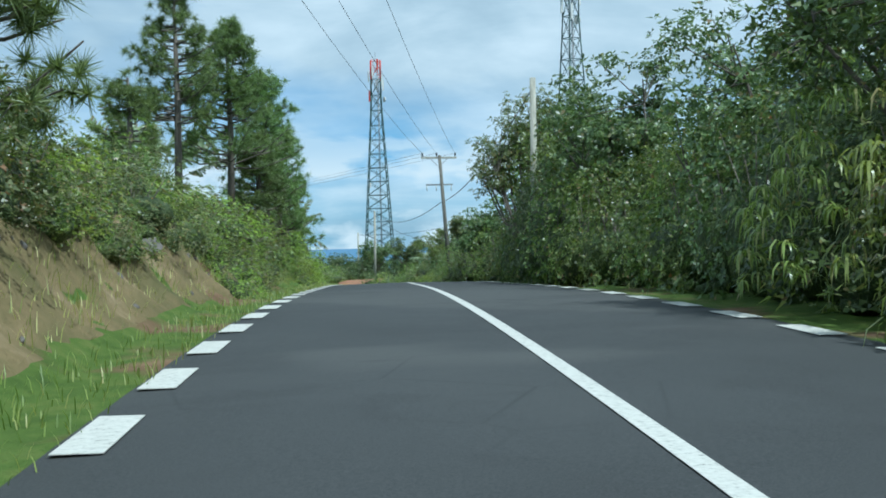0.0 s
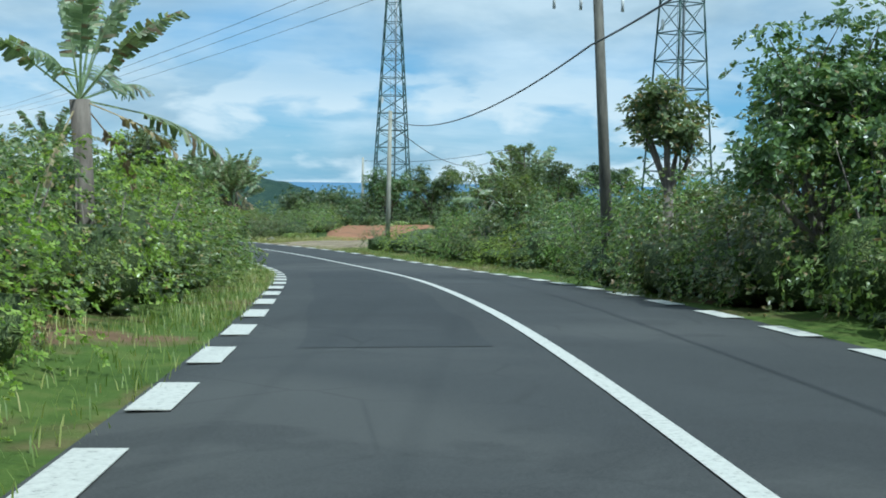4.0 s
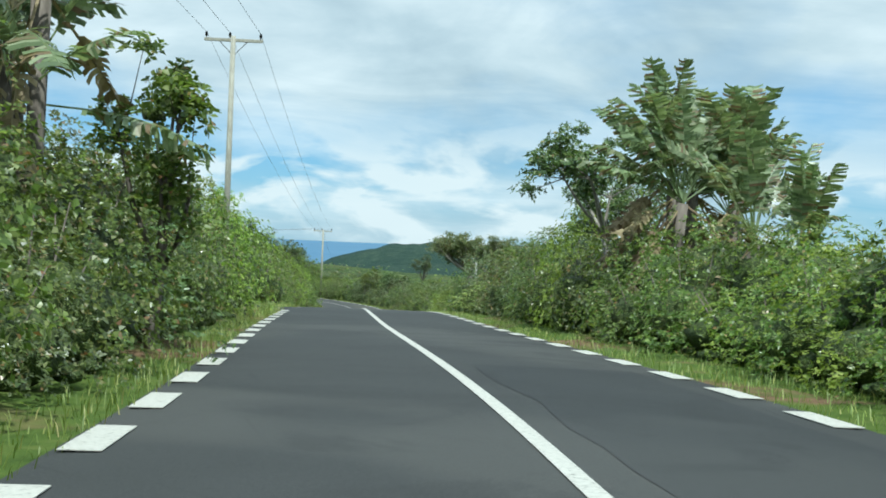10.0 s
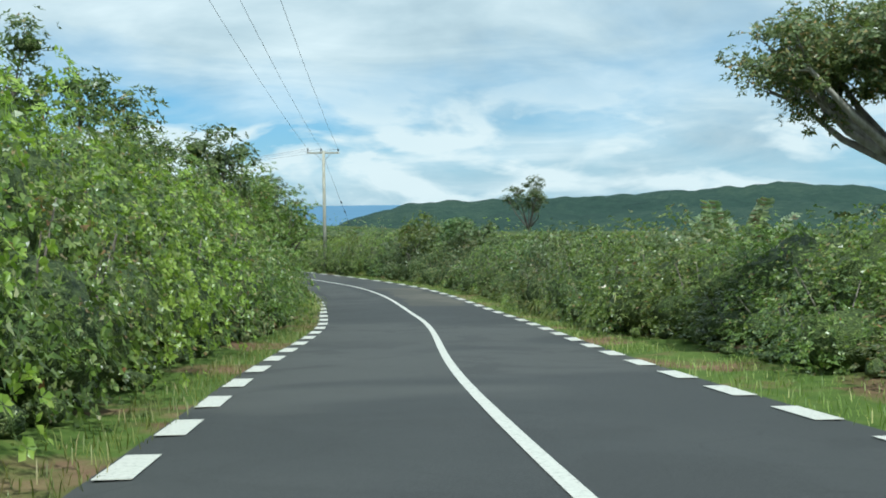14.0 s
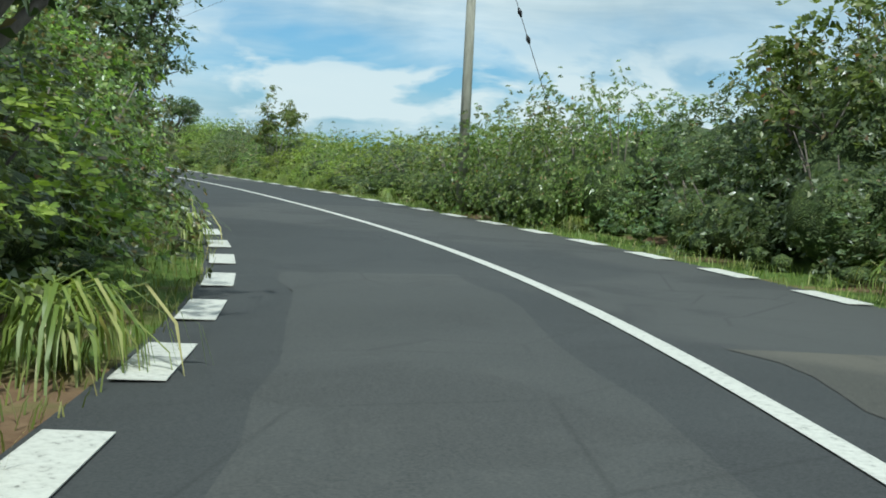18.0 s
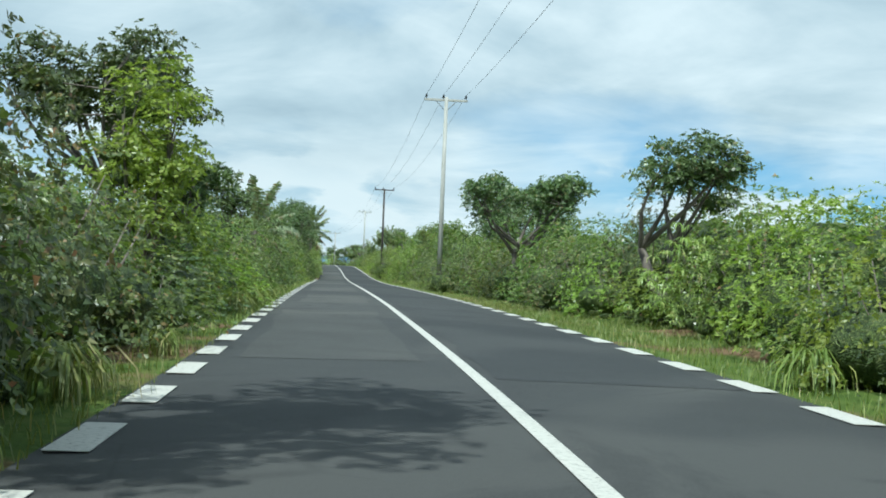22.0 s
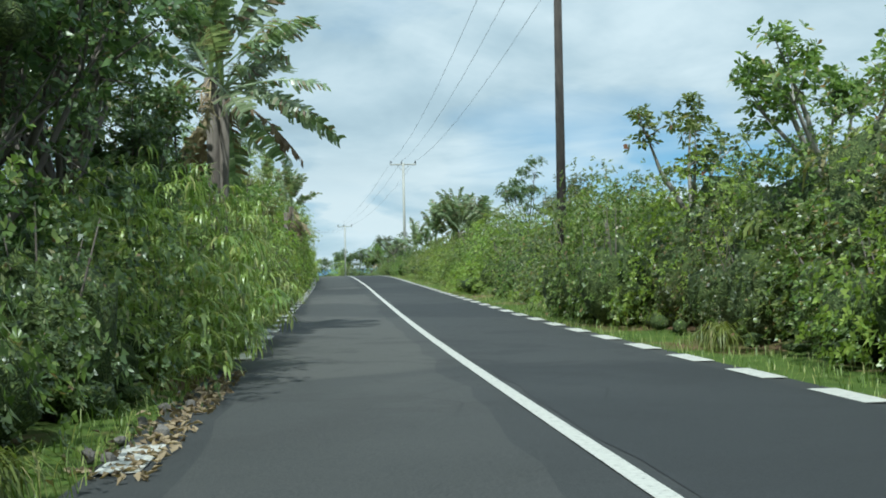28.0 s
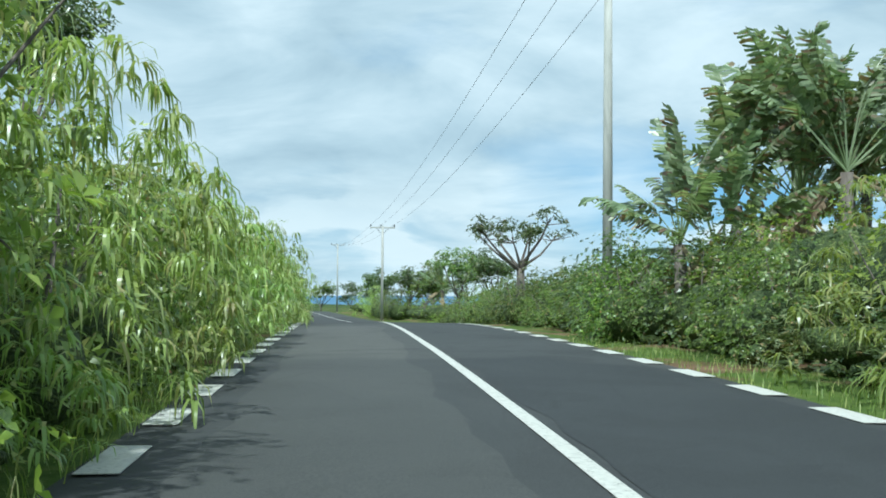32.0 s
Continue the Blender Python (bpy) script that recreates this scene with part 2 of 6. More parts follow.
def asphalt_material(name="asphalt", tint=(1.0, 1.0, 1.0)):
    m, n = material(name)
    p = place_of(n)
    fine = n.noise(p, 60.0, 4.0, 0.7)
    wide = n.noise(p, 0.22, 5.0, 0.6, 0.4)
    patch = n.ramp(n.noise(p, 0.075, 3.0, 0.5, 0.3), [(0.50, grey(0)), (0.53, grey(1))])
    base = n.ramp(wide, [(0.3, (0.022, 0.024, 0.025)), (0.55, (0.033, 0.035, 0.036)), (0.75, (0.050, 0.051, 0.050))])
    base = n.mix(n.math("MULTIPLY", patch, 0.55), base, (0.075, 0.074, 0.069))
    blot = n.ramp(n.noise(p, 0.5, 5.0, 0.65, 0.8), [(0.52, grey(0)), (0.60, grey(0.55))])
    base = n.mix(blot, base, (0.020, 0.021, 0.022))
    speck = n.mix(n.ramp(fine, [(0.35, grey(0)), (0.7, grey(0.5))]), base, (0.095, 0.094, 0.09))
    crack = n.add("ShaderNodeTexVoronoi", {"Vector": p, "Scale": 0.55}, feature="DISTANCE_TO_EDGE").outputs[0]
    seam = n.math("MULTIPLY", n.ramp(crack, [(0.0, grey(1)), (0.012, grey(0))]), n.ramp(wide, [(0.45, grey(0)), (0.6, grey(0.5))]))
    finish(n, n.mix(1.0, n.mix(seam, speck, (0.018, 0.018, 0.018)), tint, "MULTIPLY"), 0.82, fine, 0.004, specular=0.35)
    return m


def paint_material():
    m, n = material("road_paint")
    p = place_of(n)
    worn = n.ramp(n.noise(p, 22.0, 6.0, 0.7), [(0.32, grey(0.8)), (0.42, grey(0.25)), (0.60, grey(0.08))])
    finish(n, n.mix(worn, (0.60, 0.585, 0.53), (0.11, 0.105, 0.095)), 0.7, n.noise(p, 40.0), 0.003)
    return m


def verge_material():
    m, n = material("verge_grass_and_soil")
    p = place_of(n)
    grass = n.ramp(n.noise(p, 2.4, 6.0, 0.7), [(0.25, (0.045, 0.075, 0.018)), (0.5, (0.085, 0.13, 0.028)), (0.75, (0.15, 0.17, 0.05))])
    soil = n.ramp(n.noise(p, 1.6, 6.0, 0.65), [(0.3, (0.11, 0.065, 0.038)), (0.7, (0.24, 0.16, 0.095))])
    bare = n.ramp(n.noise(p, 0.35, 4.0, 0.6), [(0.52, grey(0)), (0.62, grey(1))])
    finish(n, n.mix(bare, grass, soil), 0.95, n.noise(p, 12.0, 5.0, 0.7), 0.08, specular=0.1)
    return m


def scrub_material():
    """Low scrub over open land: bushes, grass and bare spots."""
    m, n = material("scrubland")
    p = place_of(n)
    bush = n.add("ShaderNodeTexVoronoi", {"Vector": p, "Scale": 0.55, "Randomness": 1.0})
    tone = n.add("ShaderNodeSeparateColor", {0: bush.outputs["Color"]}).outputs[0]
    leafy = n.ramp(n.math("ADD", n.math("MULTIPLY", tone, 0.6), n.math("MULTIPLY", n.noise(p, 3.0, 6.0, 0.7), 0.5)), [(0.25, (0.025, 0.042, 0.016)), (0.55, (0.055, 0.085, 0.028)), (0.85, (0.10, 0.135, 0.045))])
    open_land = n.ramp(n.noise(p, 0.06, 5.0, 0.6), [(0.50, grey(0)), (0.62, grey(0.8))])
    grass = n.ramp(n.noise(p, 1.4, 6.0, 0.7), [(0.3, (0.075, 0.10, 0.03)), (0.7, (0.15, 0.155, 0.06))])
    finish(n, n.mix(open_land, leafy, grass), 0.95, n.math("SUBTRACT", n.noise(p, 2.5, 5.0, 0.7), bush.outputs["Distance"]), 0.7, specular=0.1)
    return m


def earth_material(name, a, b, c):
    m, n = material(name)
    p = place_of(n)
    tone = n.ramp(n.noise(p, 0.7, 6.0, 0.65, 0.3), [(0.3, a), (0.55, b), (0.75, c)])
    finish(n, n.mix(n.ramp(n.noise(p, 9.0, 5.0, 0.7), [(0.5, grey(0)), (0.75, grey(0.6))]), tone, a), 0.95, n.noise(p, 6.0, 6.0, 0.7), 0.08, specular=0.15)
    return m


def plain_material(name, colour, rough=0.6, metallic=0.0, grain=25.0, spread=0.25):
    m, n = material(name)
    p = n.add("ShaderNodeTexCoord").outputs["Object"]
    worn = n.noise(p, grain, 5.0, 0.65)
    dark = tuple(v * (1 - spread) for v in colour)
    finish(n, n.mix(n.ramp(worn, [(0.3, grey(0)), (0.7, grey(1))]), dark, colour), rough, worn, 0.003, metallic)
    return m


ASPHALT, PAINT, VERGE = asphalt_material(), paint_material(), verge_material()
SCRUB = scrub_material()
RED_EARTH = earth_material("red_earth", (0.20, 0.115, 0.07), (0.31, 0.155, 0.088), (0.35, 0.21, 0.13))
GRAVEL = earth_material("gravel_and_dust", (0.17, 0.135, 0.085), (0.27, 0.215, 0.145), (0.36, 0.30, 0.215))
BANK_EARTH = earth_material("bank_earth", (0.105, 0.100, 0.040), (0.20, 0.150, 0.075), (0.34, 0.26, 0.16))
STEEL_GREEN = plain_material("green_painted_steel", (0.045, 0.095, 0.085), 0.55, 0.2)
STEEL_RED = plain_material("red_painted_steel", (0.62, 0.07, 0.05), 0.55)
STEEL_WHITE = plain_material("white_painted_steel", (0.75, 0.75, 0.73), 0.5)
STEEL_GREY = plain_material("galvanised_steel", (0.34, 0.35, 0.36), 0.45, 0.6)
BLACK = plain_material("black_glaze", (0.018, 0.017, 0.018), 0.25)
WIRE = plain_material("wire_metal", (0.06, 0.06, 0.065), 0.5, 0.3)
WHITE_GLAZE = plain_material("white_porcelain", (0.62, 0.63, 0.62), 0.25)
STONE = earth_material("stone", (0.10, 0.09, 0.08), (0.18, 0.165, 0.15), (0.30, 0.28, 0.25))


# ---- mesh helpers ----
def mesh_of(name, verts, faces, mat=None, smooth=False):
    me = bpy.data.meshes.new(name)
    me.from_pydata([tuple(v) for v in verts], [], [tuple(f) for f in faces])
    if mat is not None:
        me.materials.append(mat)
    if smooth:
        me.polygons.foreach_set("use_smooth", [True] * len(me.polygons))
    me.update()
    return me


def triangles(name, verts, tris, mat):
    """A mesh from arrays of points and triangles."""
    verts, tris = np.asarray(verts, np.float32), np.asarray(tris, np.int32)
    me = bpy.data.meshes.new(name)
    me.vertices.add(len(verts))
    me.vertices.foreach_set("co", verts.ravel())
    me.loops.add(tris.size)
    me.loops.foreach_set("vertex_index", tris.ravel())
    me.polygons.add(len(tris))
    me.polygons.foreach_set("loop_start", np.arange(0, tris.size, 3, dtype=np.int32))
    me.update(calc_edges=True)
    me.materials.append(mat)
    return me


def part(name, me, parent, label=""):
    ob = new(name, me)
    ob.parent = parent
    return tagged(ob, label) if label else ob


def thing(name, label, category, group="", kind=""):
    return tagged(new(name), label, category, group, kind)


def frame_of(direction):
    d = np.asarray(direction, float)
    d = d / np.linalg.norm(d)
    side = np.cross(d, (0, 0, 1.0) if abs(d[2]) < 0.9 else (1.0, 0, 0))
    side /= np.linalg.norm(side)
    return d, side, np.cross(side, d)


def tube(points, radii, sides=6, cap=True):
    """Points and faces of a tapered tube along a line."""
    points = np.asarray(points, float)
    verts, faces = [], []
    for i, (p, r) in enumerate(zip(points, radii)):
        d = points[min(i + 1, len(points) - 1)] - points[max(i - 1, 0)]
        _, u, v = frame_of(d)
        for k in range(sides):
            w = 2 * math.pi * k / sides
            verts.append(p + r * (math.cos(w) * u + math.sin(w) * v))
    for i in range(len(points) - 1):
        for k in range(sides):
            a, b = i * sides + k, i * sides + (k + 1) % sides
            faces.append((a, b, b + sides, a + sides))
    if cap:
        faces += [tuple(range(sides))[::-1], tuple((len(points) - 1) * sides + k for k in range(sides))]
    return verts, faces


def joined(pieces):
    verts, faces = [], []
    for v, f in pieces:
        faces += [tuple(i + len(verts) for i in face) for face in f]
        verts += list(v)
    return verts, faces


def bar(a, b, r, sides=4):
    return tube([a, b], [r, r], sides)


def block(x0, y0, z0, x1, y1, z1, bevel=0.0):
    bm = bmesh.new()
    bmesh.ops.create_cube(bm, size=1.0)
    for v in bm.verts:
        v.co = ((x0 + x1) / 2 + v.co.x * (x1 - x0), (y0 + y1) / 2 + v.co.y * (y1 - y0), (z0 + z1) / 2 + v.co.z * (z1 - z0))
    if bevel:
        bmesh.ops.bevel(bm, geom=bm.edges[:], offset=bevel, segments=1, affect="EDGES")
    bm.verts.index_update()
    out = [tuple(v.co) for v in bm.verts], [tuple(v.index for v in f.verts) for f in bm.faces]
    bm.free()
    return out


# ---- the road's plan ----
def spline(points, step):
    """Points every step metres along a smooth line through the given ones."""
    p = np.array(points, float)
    p = np.vstack([2 * p[0] - p[1], p, 2 * p[-1] - p[-2]])
    dense = []
    for i in range(1, len(p) - 2):
        for u in np.arange(0, 1, 0.02):
            dense.append(0.5 * (2 * p[i] + (p[i + 1] - p[i - 1]) * u + (2 * p[i - 1] - 5 * p[i] + 4 * p[i + 1] - p[i + 2]) * u**2 + (3 * p[i] - p[i - 1] - 3 * p[i + 1] + p[i + 2]) * u**3))
    dense = np.array(dense)
    far = np.r_[0, np.cumsum(np.hypot(*np.diff(dense[:, :2], axis=0).T))]
    marks = np.arange(0, far[-1], step)
    return np.stack([np.interp(marks, far, dense[:, k]) for k in range(3)], 1)


START = -60.0
LINE = spline(CENTRE, 1.0)
AHEAD = np.gradient(LINE[:, :2], axis=0)
AHEAD /= np.linalg.norm(AHEAD, axis=1)[:, None]
RIGHT = np.stack([AHEAD[:, 1], -AHEAD[:, 0]], 1)
END = START + len(LINE) - 2


def smooth(a, b, x):
    u = np.clip((x - a) / (b - a), 0, 1)
    return u * u * (3 - 2 * u)


def rise(s, off):
    """Height of the roadside over the road's middle."""
    z = -0.05 - 0.015 * min(abs(off) - 3.0, 6.0) if abs(off) > 3.0 else -0.012 * abs(off)
    if off < -4.0:
        z += 1.55 * smooth(-4.0, -5.9, off) * smooth(-6, 4, s) * smooth(62, 50, s)
        z += 0.5 * smooth(-4.0, -7.0, off)
    if abs(off) > 28.0:
        z -= 0.9 * smooth(28.0, 42.0, abs(off))
    if off > 4.5:
        z += 0.35 * smooth(4.5, 8.0, off) * (1 - smooth(104, 110, s) * smooth(130, 124, s))
    return z


def spot(s, off, up=0.0, over_road=False):
    """A place by its station along the road, its way to the right of the middle and its height over the ground there."""
    i = min(max(s - START, 0), len(LINE) - 1.001)
    k, u = int(i), i - int(i)
    p = LINE[k] * (1 - u) + LINE[k + 1] * u
    r = RIGHT[k] * (1 - u) + RIGHT[k + 1] * u
    return Vector((p[0] + r[0] * off, p[1] + r[1] * off, p[2] + up + (0 if over_road else rise(s, off))))


def heading(s):
    k = int(min(max(s - START, 0), len(LINE) - 2))
    return math.atan2(-AHEAD[k][0], AHEAD[k][1])


def level(x, y):
    """Station, offset and the road's height nearest to a place in the plan."""
    k = int(np.argmin((LINE[:, 0] - x) ** 2 + (LINE[:, 1] - y) ** 2))
    return k + START, float(np.dot((x - LINE[k, 0], y - LINE[k, 1]), RIGHT[k])), LINE[k, 2]


def strip(name, s0, s1, offs, mat, up=0.0, step=1.0, bumpy=0.0, label="", category="", flat=False, sink=0.0, wobble=0.0):
    """A strip of ground that follows the road between two stations."""
    rows = np.arange(s0, s1 + 1e-6, step)
    verts, faces = [], []
    for s in rows:
        for off in offs:
            p = spot(s, off + (wobble * noise.noise(Vector((s * 0.6, off, 7.0))) if wobble else 0.0), up, flat)
            if bumpy and abs(off) > 3.6 and not (175 < s < 193 and -6.5 < off < 0):
                p.z += bumpy * noise.noise(Vector((p.x * 0.7, p.y * 0.7, 0.0))) + 0.5 * bumpy * noise.noise(Vector((p.x * 2.1, p.y * 2.1, 5.0)))
            if sink and (off in (offs[0], offs[-1]) or s - s0 < 1.0 or s1 - s < 1.0):
                p.z -= sink
            verts.append(p)
    w = len(offs)
    for i in range(len(rows) - 1):
        for k in range(w - 1):
            a = i * w + k
            faces.append((a, a + 1, a + w + 1, a + w))
    return tagged(new(name, mesh_of(name, verts, faces, mat, True)), label, category, kind="structure")


# ---- ground, road, sea and far hills ----
def build_ground():
    """One sheet of land round the road, dropping away to the sea."""
    near = list(np.arange(-760, 261, 10.0))
    xs = [-4700, -3500, -2500, -1800, -1300, -1000, -860] + near + [300, 400, 600, 1000, 1600, 2600, 4700]
    ys = [-4700, -2500, -1400, -800, -450, -280, -200] + list(np.arange(-150, 801, 10.0)) + [860, 1000, 1250, 1600, 2100, 2800, 3600, 4700]
    line = LINE[::4]
    verts, faces = [], []
    for y in ys:
        for x in xs:
            d2 = (line[:, 0] - x) ** 2 + (line[:, 1] - y) ** 2
            k = int(np.argmin(d2))
            d = math.sqrt(d2[k])
            w = np.exp(-d2 / (2 * (25.0 + 0.35 * d) ** 2))
            z = float((w * line[:, 2]).sum() / w.sum()) - 0.9
            z -= 0.085 * max(d - 70, 0) * smooth(70, 300, d)
            verts.append((x, y, max(z + 2.0 * noise.noise(Vector((x / 60, y / 60, 0))) * smooth(30, 90, d), -84)))
    w = len(xs)
    for j in range(len(ys) - 1):
        for i in range(w - 1):
            a = j * w + i
            faces.append((a, a + 1, a + w + 1, a + w))
    tagged(new("ground", mesh_of("ground", verts, faces, SCRUB, True)), "rolling green scrubland around the road", "ground", kind="structure")


def build_sea():
    m, n = material("sea_water")
    p = place_of(n)
    finish(n, n.ramp(n.noise(p, 0.004, 5.0), [(0.3, (0.075, 0.165, 0.27)), (0.7, (0.10, 0.20, 0.31))]), 0.55, n.noise(p, 0.08, 5.0), 0.6, specular=0.06)
    tagged(new("water", mesh_of("water", [(-4900, -4900, -78), (4900, -4900, -78), (4900, 4900, -78), (-4900, 4900, -78)], [(0, 1, 2, 3)], m)), "distant blue sea out to the horizon", "sea", kind="structure")


def build_hills():
    m, n = material("forested_hill")
    p = place_of(n)
    trees = n.noise(p, 0.09, 6.0, 0.75)
    # the haze of distance is put into the forest colours as a bluish tint
    finish(n, n.ramp(n.math("ADD", n.math("MULTIPLY", trees, 0.7), n.math("MULTIPLY", n.noise(p, 0.012, 4.0), 0.3)), [(0.30, (0.016, 0.034, 0.030)), (0.5, (0.030, 0.056, 0.044)), (0.7, (0.062, 0.092, 0.062))]), 0.95, trees, 6.0, specular=0.1)
    # the skyline's height in degrees by its bearing, seen from the middle of the walk
    skyline = [(-12, -2.4), (0, -2.0), (5, -1.35), (7, -0.75), (10, -0.1), (13, 0.05), (16, -0.15), (20, -0.4), (24, -0.55), (27, -0.62), (29, -0.72), (31, -1.2), (33, -1.9), (36, -2.8)]
    for name, far, drop, seed in (("hill", 1450.0, 0.0, 3.0), ("hill", 900.0, 0.75, 9.0)):
        verts, faces = [], []
        turns = np.arange(-12, 36.1, 0.25)
        depths = np.linspace(-1, 1, 13)
        for yaw in turns:
            top = np.interp(yaw, [q[0] for q in skyline], [q[1] for q in skyline]) - drop
            top += 0.10 * noise.noise(Vector((yaw * 0.45, seed, 0))) + 0.05 * noise.noise(Vector((yaw * 1.7, seed, 2)))
            for u in depths:
                r = far + 260 * u
                z = far * math.tan(radians(top)) - 8 - 55 * abs(u) ** 1.4
                x, y = -20 - math.sin(radians(yaw)) * r, 100 + math.cos(radians(yaw)) * r
                z += 5 * noise.noise(Vector((x / 45, y / 45, seed))) + 2.5 * noise.noise(Vector((x / 14, y / 14, seed)))
                verts.append((x, y, max(z, -86)))
        w = len(depths)
        for i in range(len(turns) - 1):
            for k in range(w - 1):
                b = i * w + k
                faces.append((b, b + 1, b + w + 1, b + w))
        tagged(new(name, mesh_of(name, verts, faces, m, True)), "distant ridge covered with dark green forest", "hill", kind="structure")


build_ground()
build_sea()
build_hills()
OFFS_RIGHT = [3.05, 3.3, 3.6, 4.0, 4.5, 5.0, 5.6, 6.3, 7.2, 8.5, 10.5, 13.0, 17.0, 22.0, 30.0, 42.0]
OFFS_LEFT = [-o for o in OFFS_RIGHT][::-1]
strip("road", START, END, [-3.2, -2.6, -1.6, -0.8, 0.0, 0.8, 1.6, 2.6, 3.2], ASPHALT, label="grey patched asphalt country road", category="road")
strip("scrub_left", START, END, OFFS_LEFT[:7], SCRUB, -0.01, 2.0, bumpy=0.12, label="low green scrub behind the roadside", category="scrub")
strip("scrub_right", START, END, OFFS_RIGHT[-7:], SCRUB, -0.01, 2.0, bumpy=0.12, label="low green scrub behind the roadside", category="scrub")
strip("verge_left", START, END, OFFS_LEFT[6:], VERGE, -0.01, bumpy=0.12, label="grassy roadside verge with patches of soil", category="verge")
strip("verge_right", START, END, OFFS_RIGHT[:-6], VERGE, -0.01, bumpy=0.12, label="grassy roadside verge with patches of soil", category="verge")
BANK_OFFS = [-6.6, -6.3, -6.0, -5.7, -5.4, -5.15, -4.9, -4.65, -4.4, -4.2, -4.0]
strip("soil_bank", -2, 27, BANK_OFFS, BANK_EARTH, 0.06, 0.35, 0.20, "crumbling bank of pale stony earth beside the road", "bank", sink=0.4)
strip("asphalt_apron", 177, 191, [-5.9, -5.4, -4.2, -3.4, -3.1, -2.8], ASPHALT, 0.004, sink=0.25, label="small asphalt lay-by beside the road", category="lay-by")
FRESH = asphalt_material("dark_repair_asphalt", (0.78, 0.80, 0.83))
WORN = asphalt_material("pale_worn_asphalt", (1.32, 1.29, 1.24))
DUSTY = asphalt_material("dusty_asphalt", (1.55, 1.42, 1.22))
for s0, s1, a, b in ((324, 352, 0.2, 2.75), (352, 560, 0.15, 2.8), (60, 84, -2.3, -0.5), (120, 150, 0.4, 2.6)):
    strip("asphalt_patch", s0, s1, list(np.linspace(a, b, 6)), FRESH, 0.004, 1.0, label="darker strip of newer asphalt along the lane", category="road patch", wobble=0.12)
for s0, s1, a, b in ((104, 118, -2.5, -0.4), (255, 268, -2.4, -0.6), (326, 340, -2.6, -0.5), (346, 357, -2.4, -0.4), (364, 384, -2.5, -0.4), (390, 418, -2.6, -0.5), (424, 470, -2.6, -0.4), (480, 530, -2.5, -0.5)):
    strip("asphalt_patch", s0, s1, list(np.linspace(a, b, 6)), WORN, 0.004, 1.0, label="paler worn asphalt patch in the lane", category="road patch", wobble=0.22)
strip("asphalt_patch", 247, 263, list(np.linspace(0.5, 2.5, 7)), DUSTY, 0.004, 0.5, label="brown dusty patch on the asphalt", category="road patch", wobble=0.6)
strip("centre_line", START, END, [-0.07, 0.07], PAINT, 0.009, label="solid white painted centre line", category="road marking")


def build_track():
    """The red earth track that leaves the road towards the towers."""
    cols, rows = 11, []
    for off, middle, half in ((3.12, 115.6, 6.8), (3.9, 115.8, 6.2), (4.8, 116.2, 5.2), (6.0, 116.8, 4.2), (7.4, 117.6, 3.3)):
        line = []
        for k in range(cols):
            u = 2 * k / (cols - 1) - 1
            p = spot(middle - u * half, off)
            line.append((p.x, p.y, u))
        rows.append(line)
    way = [(-8.6, 123.5, 2.7), (-8.5, 129.0, 2.9), (-8.6, 138.5, 3.3), (-8.2, 148.5, 4.2), (-8.0, 161.0, 5.0)]
    for (x0, y0, w0), (x1, y1, w1) in zip(way, way[1:]):
        for f in np.linspace(0, 1, 7, endpoint=False):
            line = []
            for k in range(cols):
                u = 2 * k / (cols - 1) - 1
                y = y0 + (y1 - y0) * f
                half = (w0 + (w1 - w0) * f) * (1 + 0.2 * noise.noise(Vector((y * 0.5, u, 1))))
                line.append((x0 + (x1 - x0) * f + half * u, y, u))
            rows.append(line)
    for name, label, mat, span in (("gravel_apron", "pale gravel and dry grass at the mouth of the track", GRAVEL, rows[:6]), ("dirt_track", "bare red earth track leaving the road", RED_EARTH, rows[5:])):
        verts, faces = [], []
        for line in span:
            for x, y, u in line:
                s, off, z = level(x, y)
                rim = smooth(0.8, 1.0, abs(u)) * smooth(3.2, 4.4, off)
                verts.append((x, y, z + rise(s, off) + 0.012 + 0.14 * smooth(3.3, 6.0, off) + 0.05 * noise.noise(Vector((x, y, 3))) * smooth(3.3, 5.0, off) - 0.35 * rim))
        for i in range(len(span) - 1):
            for k in range(cols - 1):
                c = i * cols + k
                faces.append((c, c + 1, c + cols + 1, c + cols))
        tagged(new(name, mesh_of(name, verts, faces, mat, True)), label, "track", kind="structure")


build_track()


# ---- plants ----
def leaves(centres, normals, length, width, rng, spread=0.9, fold=0.25):
    """Kite-shaped folded leaves at the given places, turned roughly to the given normals."""
    n = len(centres)
    up = normals + rng.normal(0, spread, (n, 3))
    up /= np.linalg.norm(up, axis=1)[:, None] + 1e-9
    along = rng.normal(0, 1, (n, 3)) + 0.35 * normals
    along -= (along * up).sum(1)[:, None] * up
    along /= np.linalg.norm(along, axis=1)[:, None] + 1e-9
    side = np.cross(along, up)
    l = (length * rng.uniform(0.65, 1.3, n))[:, None]
    w = (width * rng.uniform(0.7, 1.25, n))[:, None]
    base = centres - along * l * 0.5
    tip = centres + along * l * 0.5 - up * l * 0.12
    mid = centres + along * l * 0.06 + up * w * fold
    verts = np.stack([base, mid + side * w * 0.5, tip, mid - side * w * 0.5], 1).reshape(-1, 3)
    k = np.arange(n)[:, None] * 4
    tris = np.concatenate([k + (0, 1, 2), k + (0, 2, 3)], 1).reshape(-1, 3)
    return verts, tris


